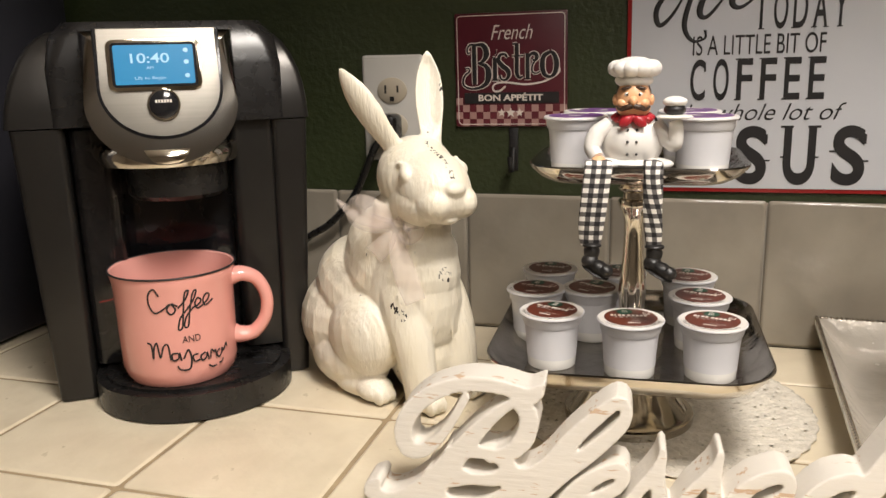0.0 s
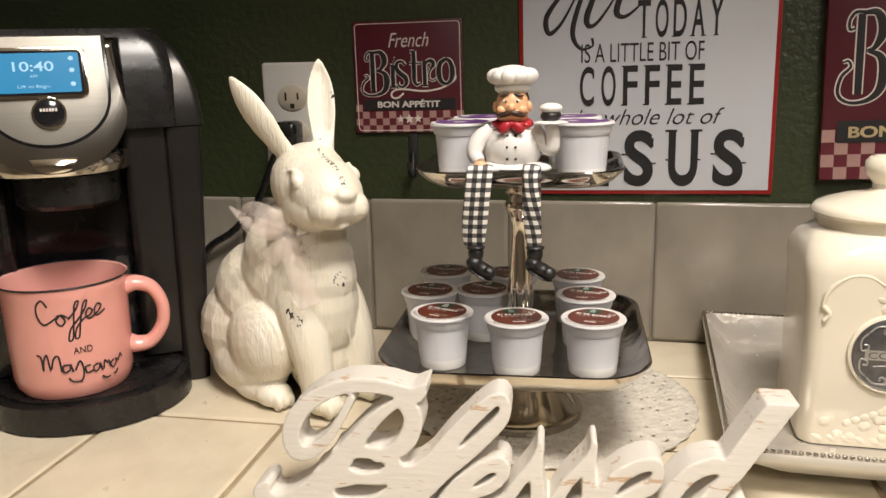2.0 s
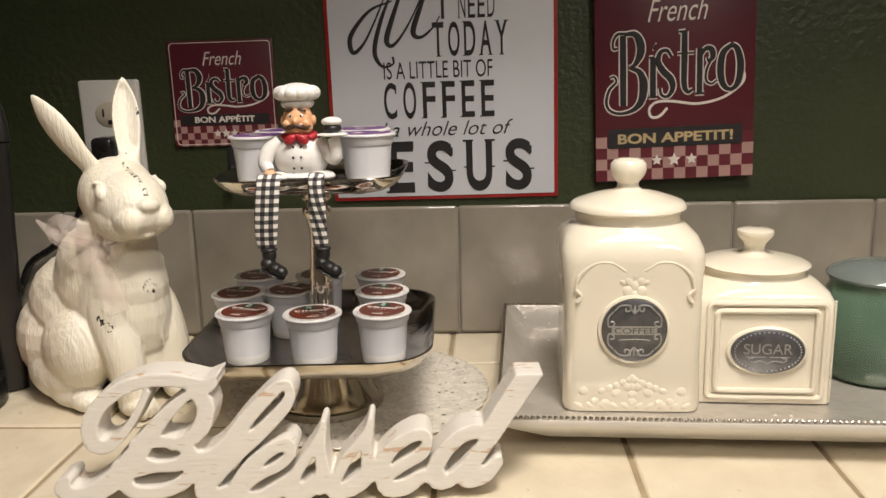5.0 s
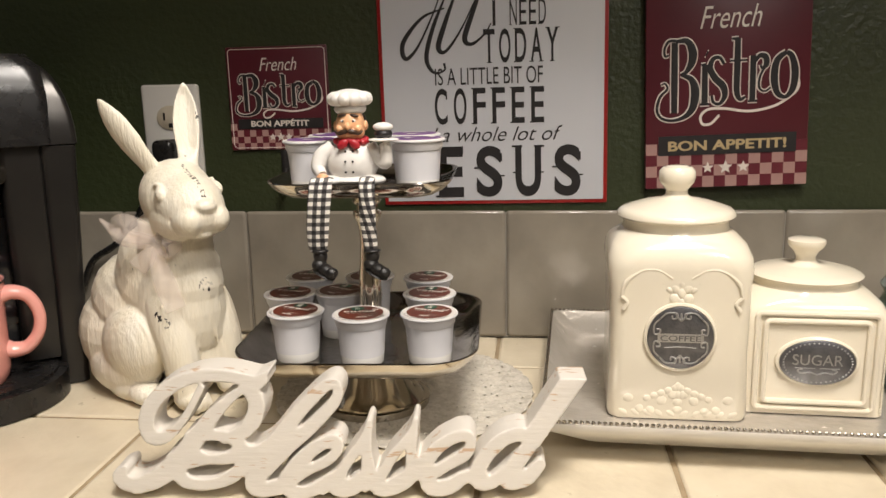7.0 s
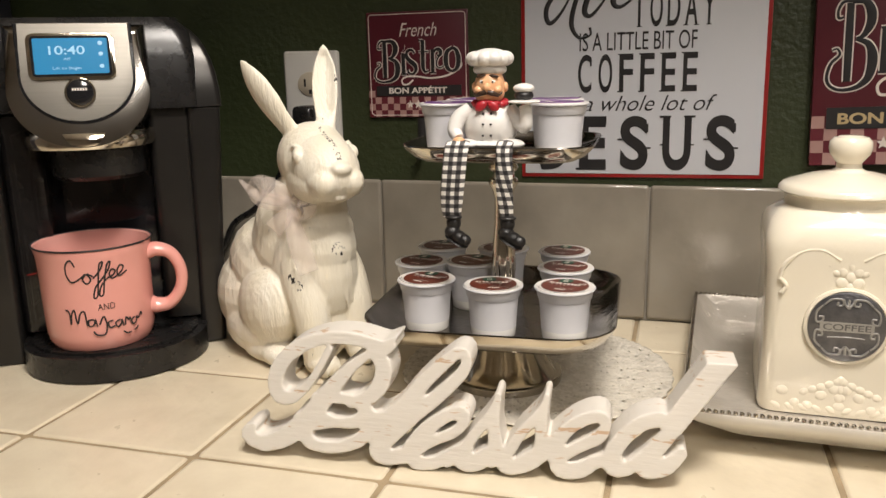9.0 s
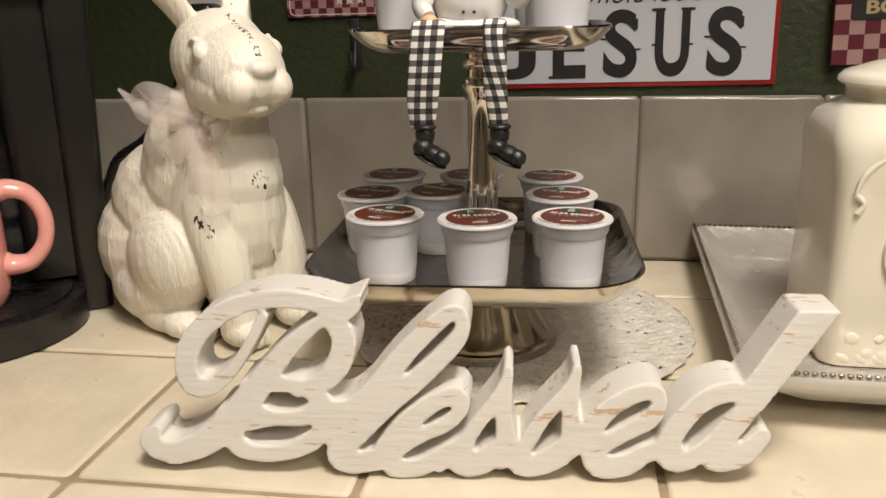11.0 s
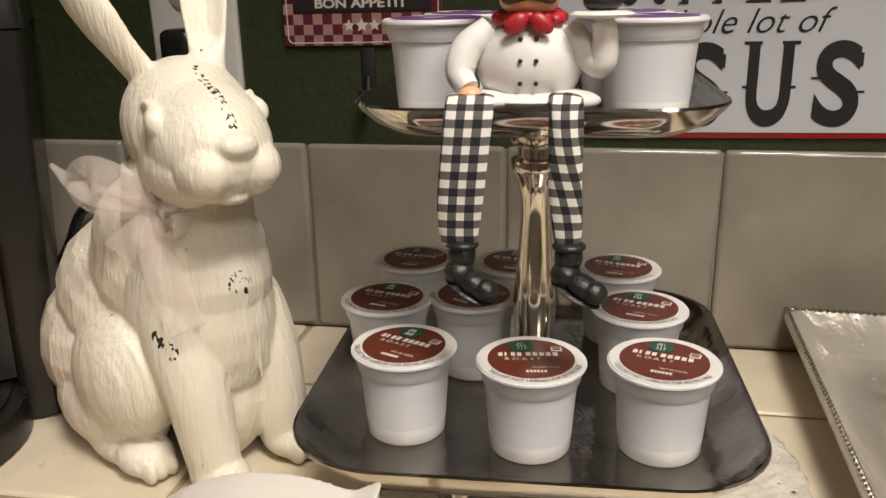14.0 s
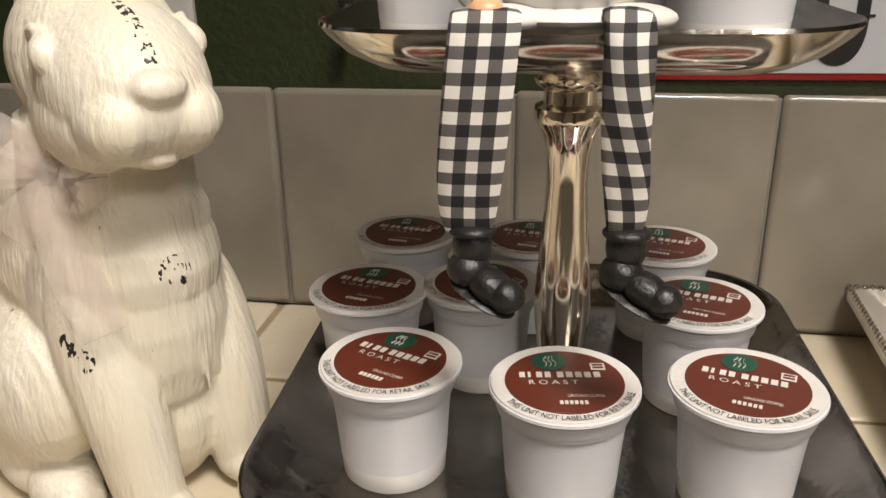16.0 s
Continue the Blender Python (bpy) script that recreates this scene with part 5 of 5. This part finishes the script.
def badge(parent, kind, at, word):
    """Round or oval pewter badge with raised scrolls and a word."""
    rx, rz = (0.0275, 0.0275) if kind == "round" else (0.0310, 0.0200)
    seg = 48
    seat = part("badge_seat", loft([[(rx * k * math.cos(2 * math.pi * i / seg), y, rz * k * math.sin(2 * math.pi * i / seg)) for i in range(seg)] for k, y in ((1.12, 0.002), (1.10, -0.001), (1.03, -0.0018), (0.99, -0.0006))]), CERAMIC, parent)
    seat.matrix_basis = at
    disc = part("badge", loft([[(rx * k * math.cos(2 * math.pi * i / seg), y, rz * k * math.sin(2 * math.pi * i / seg)) for i in range(seg)] for k, y in ((1.0, 0.0), (1.0, -0.0020), (0.96, -0.0026))]), PEWTER, parent, "dark pewter badge")
    disc.matrix_basis = at
    bm = bmesh.new()
    if kind == "round":
        for q in range(4):
            a0 = math.pi / 4 + q * math.pi / 2
            for s in (-1, 1):
                tube([(rx * r * math.cos(a0 + s * a), -0.0028, rz * r * math.sin(a0 + s * a)) for r, a in ((0.88, 0.02), (0.90, 0.3), (0.80, 0.62), (0.66, 0.55), (0.68, 0.38), (0.78, 0.42))], 0.0008, 5, 6, bm)
        for s in (-1, 1):
            for k in (-1, 0, 1):
                tube([(0, -0.0028, s * rz * 0.55), (k * 0.003, -0.0028, s * rz * 0.68), (k * 0.0045, -0.0028, s * rz * 0.80)], 0.0009, 5, 6, bm)
        tube([(-0.013, -0.0028, -0.0085), (0, -0.0028, -0.0078), (0.013, -0.0028, -0.0085)], 0.0004, 4, 6, bm)
    else:
        for k in range(44):
            a = 2 * math.pi * k / 44
            bmesh.ops.create_icosphere(bm, subdivisions=1, radius=0.0009, matrix=Matrix.Translation((rx * 0.90 * math.cos(a), -0.0026, rz * 0.88 * math.sin(a))))
        for s in (-1, 1):
            tube([(0.0, -0.0028, -0.0105), (0.006 * s, -0.0028, -0.0085), (0.013 * s, -0.0028, -0.0095), (0.016 * s, -0.0028, -0.0068), (0.012 * s, -0.0028, -0.0055)], 0.0007, 5, 6, bm)
            tube([(0.002 * s, -0.0028, -0.0048), (0.018 * s, -0.0028, -0.0048)], 0.0004, 3, 6, bm)
    part("badge_relief", bm, PEWTER_LIGHT, disc, "worn bright relief")
    if kind == "round":
        part("badge_band", bars([(-0.019, -0.0037, 0.038, 0.0074)], -0.0027, 0.0008), PEWTER_LIGHT, disc, "bright name band")
        part("badge_lettering", words(word, 0.0335, 0.0050, (-0.01675, -0.0025), -0.0033, bold=0.01), PEWTER, disc, "dark lettering")
    else:
        part("badge_lettering", words(word, 0.041, 0.0095, (-0.0205, -0.0022), -0.0028, deep=0.0004), PEWTER_LIGHT, disc, "worn raised lettering")
    return disc


# tall coffee jar
CZ = 0.0134
jar = thing("canister", pose(0.3050, -0.2085, CZ, 0, 0, -2.0), "tall square cream ceramic coffee jar with raised scrolls and pewter badge", "canister", "canisters on the platter")
part("body", square_jar([(0.100, 0.100, 0.010, 0.0), (0.117, 0.114, 0.012, 0.001), (0.1195, 0.1165, 0.012, 0.006), (0.1165, 0.1135, 0.012, 0.060), (0.1175, 0.1145, 0.013, 0.120), (0.1215, 0.1185, 0.018, 0.140), (0.1210, 0.1180, 0.024, 0.150), (0.1140, 0.1110, 0.032, 0.160),
                        (0.1020, 0.1010, 0.042, 0.1665), (0.0935, 0.0935, 0.0462, 0.170), (0.0920, 0.0920, 0.0455, 0.176), (0.0950, 0.0950, 0.0470, 0.180), (0.0930, 0.0930, 0.0460, 0.1815), (0.080, 0.080, 0.039, 0.1815)]), CERAMIC, jar)
part("shoulder_relief", relief_scrolls(-0.0577, 0.0, True), CERAMIC, jar)
part("foot_relief", relief_scrolls(-0.0581, 0.0, False), CERAMIC, jar)
ld = part("lid", lathe([(0.0, 0.178), (0.044, 0.179), (0.0495, 0.1795), (0.0515, 0.1815), (0.0510, 0.1845), (0.0480, 0.1875), (0.042, 0.1898), (0.030, 0.1938), (0.018, 0.1966), (0.0125, 0.1978), (0.0098, 0.2000), (0.0094, 0.2040), (0.0120, 0.2075), (0.0150, 0.2115), (0.0160, 0.2165), (0.0156, 0.2220), (0.0125, 0.2255), (0.0100, 0.2257), (0.0085, 0.2267), (0.0, 0.2270)], 56), CERAMIC, jar, "domed lid with ball knob")
badge(jar, "round", pose(0.0, -0.0585, 0.0765), "COFFEE")

# shorter sugar jar
for ob in jar.children:
    if ob.name.startswith(("body", "lid")):
        for v in ob.data.vertices:
            v.co.z *= 0.955
sug = thing("canister", pose(0.4240, -0.1935, CZ, 0, 0, -3.5), "short square cream ceramic sugar jar with beaded frame and oval badge", "canister", "canisters on the platter")
part("body", square_jar([(0.105, 0.100, 0.006, 0.0), (0.1165, 0.110, 0.007, 0.001), (0.1170, 0.1110, 0.007, 0.080), (0.1165, 0.1105, 0.010, 0.098), (0.1120, 0.1070, 0.020, 0.108), (0.1010, 0.0985, 0.034, 0.1165), (0.0920, 0.0920, 0.0450, 0.1205), (0.0900, 0.0900, 0.0445, 0.126), (0.0930, 0.0930, 0.0460, 0.1300), (0.080, 0.080, 0.039, 0.1310)]), CERAMIC, sug)
for w, h, y in ((0.098, 0.086, -0.0560), (0.084, 0.073, -0.0568)):
    pts = round_rect(w, h, 0.004, 4)
    part("raised_frame", tube([(x, y, z + 0.050) for x, z in pts] + [(pts[0][0], y, pts[0][1] + 0.050)], 0.0026, 1, 8), CERAMIC, sug)
bd = bmesh.new()
for s in (-1, 1):
    for k in range(36):
        bmesh.ops.create_icosphere(bd, subdivisions=1, radius=0.0013, matrix=Matrix.Translation((0.0560 * s, -0.0550, 0.004 + 0.0026 * k)))
part("beaded_edges", bd, CERAMIC, sug)
part("lid", lathe([(0.0, 0.129), (0.043, 0.1295), (0.0475, 0.1305), (0.0490, 0.1325), (0.0470, 0.1350), (0.042, 0.1372), (0.032, 0.1405), (0.020, 0.1432), (0.0120, 0.1445), (0.0088, 0.1475), (0.0085, 0.1510), (0.0110, 0.1560), (0.0150, 0.1600), (0.0165, 0.1635), (0.0160, 0.1662), (0.0120, 0.1675), (0.0, 0.1680)], 56), CERAMIC, sug, "domed lid with flared knob")
for ob in sug.children:
    if ob.name.startswith(("body", "lid")):
        for v in ob.data.vertices:
            if v.co.z > 0.08:
                v.co.z = 0.08 + (v.co.z - 0.08) * 0.70 if v.co.z < 0.1445 else 0.12515 + (v.co.z - 0.1445)
badge(sug, "oval", pose(0.001, -0.0572, 0.0505), "SUGAR")

# green cut-glass jar at the end of the platter
gj = thing("glass_jar", pose(0.5480, -0.1750, CZ), "squat green cut-glass jar with a grey glass lid", "jar")
body = lathe([(0.0, 0.002), (0.040, 0.0), (0.046, 0.004), (0.0520, 0.022), (0.0540, 0.045), (0.0520, 0.068), (0.0455, 0.084), (0.0430, 0.090), (0.0445, 0.096), (0.0415, 0.096), (0.0400, 0.088), (0.048, 0.066), (0.0500, 0.045), (0.047, 0.022), (0.042, 0.008), (0.0, 0.007)], 64)
for v in body.verts:
    a, z = math.atan2(v.co.y, v.co.x), v.co.z
    if 0.01 < z < 0.08:
        k = 1 + 0.025 * math.cos(12 * a + 160 * z) * math.cos(12 * a - 160 * z)
        v.co.x, v.co.y = v.co.x * k, v.co.y * k
part("bowl", body, GREEN_GLASS, gj)
part("lid", lathe([(0.0, 0.094), (0.040, 0.094), (0.0465, 0.0965), (0.0470, 0.0990), (0.0440, 0.1030), (0.030, 0.1090), (0.012, 0.1120), (0.0, 0.1125)], 56), GREY_LID, gj, "grey glass lid")

# ---- seated chef figure ----


def chef(m):
    """One painted figure. Local: x across, -y ahead, z up from the seat."""
    W, S, R, H, K, C, P = range(7)
    bm = bmesh.new()
    uv = bm.loops.layers.uv.new("UVMap")
    blob(bm, (0, 0.004, 0.0175), (0.0225, 0.0205, 0.0215), mat_index=W, seg=28)
    blob(bm, (0, 0.002, 0.0035), (0.0270, 0.0215, 0.0045), mat_index=W, seg=24)
    for s in (-1, 1):
        blob(bm, (0.018 * s, -0.010, 0.0035), (0.012, 0.012, 0.0042), (0, 0, 20 * s), W, 16)
    # head, ears, nose, hair, moustache, brows, eyes
    blob(bm, (0, -0.001, 0.0500), (0.0124, 0.0128, 0.0150), mat_index=S, seg=24)
    blob(bm, (0, -0.003, 0.0440), (0.0125, 0.0115, 0.0085), mat_index=S)
    blob(bm, (0, -0.0140, 0.0490), (0.0032, 0.0040, 0.0036), mat_index=S, seg=12)
    blob(bm, (0, 0.0050, 0.0520), (0.0128, 0.0112, 0.0140), mat_index=H)
    for s in (-1, 1):
        blob(bm, (0.0128 * s, 0.000, 0.0490), (0.0022, 0.0030, 0.0042), mat_index=S, seg=12)
        blob(bm, (0.0075 * s, -0.0090, 0.0470), (0.0042, 0.0042, 0.0036), mat_index=S, seg=12)
        blob(bm, (0.0044 * s, -0.0118, 0.0535), (0.0021, 0.0010, 0.0014), mat_index=W, seg=12)
        blob(bm, (0.0042 * s, -0.0126, 0.0533), (0.0009, 0.0006, 0.0011), mat_index=K, seg=8)
        blob(bm, (0.0052 * s, -0.0110, 0.0580), (0.0040, 0.0018, 0.0012), (0, 12 * s, 0), H, 12)
        tube([(0.0005 * s, -0.0155, 0.0455), (0.0050 * s, -0.0150, 0.0445), (0.0090 * s, -0.0125, 0.0430), (0.0118 * s, -0.0105, 0.0452)], [0.0018, 0.0020, 0.0013, 0.0006], 5, 8, bm)
    for f in bm.faces:
        c = f.calc_center_median()
        if c.y < -0.0098 and 0.0415 < c.z < 0.0476 and f.material_index == W and abs(c.x) < 0.013:
            f.material_index = H
    # cap: band and puffed crown
    blob(bm, (0, 0.001, 0.0630), (0.0138, 0.0138, 0.0060), mat_index=W, seg=24)
    for k in range(11):
        a = 2 * math.pi * k / 11
        blob(bm, (0.0125 * math.cos(a), 0.001 + 0.0125 * math.sin(a), 0.0715), (0.0072, 0.0072, 0.0062), mat_index=W, seg=14)
    blob(bm, (0, 0.001, 0.0740), (0.0140, 0.0140, 0.0058), mat_index=W)
    # neckerchief
    for k in range(12):
        a = 2 * math.pi * k / 12
        blob(bm, (0.0115 * math.cos(a), 0.001 + 0.0115 * math.sin(a), 0.0362 + 0.0008 * math.sin(3 * a)), (0.0046, 0.0046, 0.0030), mat_index=R, seg=12)
    for s in (-1, 1):
        blob(bm, (0.0050 * s, -0.0150, 0.0345), (0.0055, 0.0022, 0.0036), (0, 35 * s, 0), R, 12)
    # arms: one hand on the seat, one lifted with a plate
    for pts, rr in (([(-0.0160, 0.000, 0.0315), (-0.0255, -0.003, 0.0240), (-0.0285, -0.007, 0.0145), (-0.0245, -0.012, 0.0085)], [0.0062, 0.0068, 0.0062, 0.0046]),
                    ([(0.0160, 0.000, 0.0315), (0.0245, -0.004, 0.0210), (0.0300, -0.008, 0.0180), (0.0305, -0.009, 0.0300), (0.0290, -0.009, 0.0350)], [0.0060, 0.0060, 0.0056, 0.0050, 0.0046])):
        tube(pts, rr, 6, 14, bm)
    blob(bm, (-0.0235, -0.0150, 0.0060), (0.0055, 0.0045, 0.0040), mat_index=S, seg=14)
    blob(bm, (0.0290, -0.010, 0.0375), (0.0130, 0.0110, 0.0018), mat_index=W, seg=24)
    blob(bm, (0.0290, -0.010, 0.0425), (0.0078, 0.0075, 0.0046), mat_index=K, seg=20)
    blob(bm, (0.0290, -0.010, 0.0480), (0.0086, 0.0082, 0.0040), mat_index=W, seg=20)
    # double row of buttons
    for s in (-1, 1):
        for z, y in ((0.0285, -0.0140), (0.0200, -0.0166), (0.0110, -0.0162)):
            blob(bm, (0.0032 * s, y, z), (0.0010, 0.0008, 0.0010), mat_index=K, seg=8)
    # cloth legs over the tray edge, and boots
    for s, x0, lean, w, twist in ((-1, -0.0232, -0.0036, 0.0096, 0.0), (1, 0.0150, 0.0018, 0.0068, 1.0)):
        path = smooth_path([(x0 + 0.001, -0.006, 0.0045, w), (x0, -0.0175, 0.0055, w), (x0, -0.0262, 0.0012, w), (x0 + lean * 0.5, -0.0290, -0.0170, w * 0.99), (x0 + lean, -0.0285, -0.0350, w * 0.96), (x0 + lean * 1.2, -0.0275, -0.0470, w * 0.86), (x0 + lean * 1.2, -0.0265, -0.0545, w * 0.70)], 8)
        n, rows, length = 20, [], 0.0
        prev = None
        for q in path:
            c = Vector(q[:3])
            length += (c - prev).length if prev else 0
            prev = c
            row = []
            for k in range(n):
                a = 2 * math.pi * k / n
                fold = 1 + 0.10 * math.sin(3 * a + length * 90 * twist)
                off = Vector((q[3] * math.cos(a) * fold, -0.0040 * math.sin(a) * fold * (0.8 if abs(c.y) > 0.022 else 0.6), 0.0))
                if c.y > -0.021:
                    off = Vector((off.x, 0, -off.y * 0.8))
                row.append((bm.verts.new(c + off), q[3] * math.cos(a) + 0.0012 + twist * 0.004 * math.sin(length * 60), length))
            rows.append(row)
        for r0, r1 in zip(rows, rows[1:]):
            for k in range(n):
                quad = [r0[k], r0[(k + 1) % n], r1[(k + 1) % n], r1[k]]
                f = bm.faces.new([v for v, _, _ in quad])
                f.material_index = C
                for lp, (_, u, l) in zip(f.loops, quad):
                    lp[uv].uv = (u, l)
        bx = x0 + lean * 1.2 + 0.001
        blob(bm, (bx, -0.0265, -0.0590), (0.0060, 0.0058, 0.0075), mat_index=P, seg=18)
        blob(bm, (bx, -0.0265, -0.0545), (0.0072, 0.0066, 0.0024), mat_index=P, seg=18)
        blob(bm, (bx - 0.001, -0.0275, -0.0665), (0.0066, 0.0070, 0.0056), mat_index=P, seg=18)
        blob(bm, (bx + 0.0060, -0.0320, -0.0700), (0.0082, 0.0062, 0.0050), (0, 24, -30), P, 18)
        blob(bm, (bx + 0.0105, -0.0350, -0.0718), (0.0056, 0.0054, 0.0050), mat_index=P, seg=18)
        blob(bm, (bx + 0.0030, -0.0305, -0.0735), (0.0120, 0.0068, 0.0016), (0, 22, -30), P, 18)
    ob = link("chef_doll", bm, [CHEF_WHITE, SKIN, SCARF_RED, HAIR, PRINT_BLACK, CLOTH, BOOT_M], angle=50)
    ob.matrix_world = m
    return tagged(ob, "painted chef doll with gingham cloth legs sitting on the tray", "doll")


chef(pose(0.0235, -0.2600, 0.2235, 0, 0, 3))

# ---- sheer bow on the rabbit ----


def bow(m):
    b = thing("ribbon_bow", m, "sheer pale pink ribbon bow tied at the rabbit's neck", "ribbon")

    def strip(name, pts, widths, label=""):
        bm = bmesh.new()
        path = smooth_path([(*p, w) for p, w in zip(pts, widths)], 8)
        prev = None
        for i, q in enumerate(path):
            t = Vector((path[min(i + 1, len(path) - 1)] - path[max(i - 1, 0)])[:3]).normalized()
            side = t.cross(Vector((0.5, -0.8, 0.2))).normalized() * float(q[3])
            pair = (bm.verts.new(Vector(q[:3]) + side), bm.verts.new(Vector(q[:3]) - side))
            if prev:
                bm.faces.new((prev[0], pair[0], pair[1], prev[1]))
            prev = pair
        ob = part(name, bm, RIBBON, b, label)
        so = ob.modifiers.new("thick", "SOLIDIFY")
        so.thickness = 0.0005
        return ob
    strip("loop", [(0, 0, 0), (-0.014, -0.004, 0.012), (-0.032, -0.006, 0.018), (-0.036, -0.002, 0.006), (-0.018, -0.004, -0.001), (0, 0, 0)], [0.003, 0.008, 0.009, 0.008, 0.006, 0.003])
    strip("loop", [(0, 0, 0), (0.010, -0.010, 0.006), (0.020, -0.012, 0.000), (0.012, -0.012, -0.008), (0, 0, 0)], [0.003, 0.007, 0.008, 0.006, 0.003])
    strip("tail", [(0, 0, 0), (-0.018, -0.006, 0.004), (-0.036, -0.008, 0.010), (-0.054, -0.004, 0.022)], [0.003, 0.006, 0.005, 0.001])
    strip("tail", [(0, -0.004, -0.002), (0.004, -0.012, -0.020), (0.012, -0.016, -0.042), (0.020, -0.018, -0.062)], [0.003, 0.008, 0.010, 0.009])
    strip("tail", [(0, -0.004, -0.002), (-0.008, -0.010, -0.014), (-0.018, -0.012, -0.024)], [0.003, 0.008, 0.009])
    kn = bmesh.new()
    blob(kn, (0, -0.003, 0), (0.006, 0.005, 0.006), seg=16)
    part("knot", kn, RIBBON, b, "tight pink knot")
    return b


bow(pose(-0.1720, -0.2330, 0.1660))

# ---- dark appliance beside the coffee maker ----
dark = thing("appliance", pose(-0.860, -0.2200, 0.0), "plain dark appliance side standing beside the coffee maker", "appliance")
part("body", box(0.40, 0.40, 0.60, (0, 0, 0.004), 0.006), DARK_PANEL, dark)

lay_tiles()
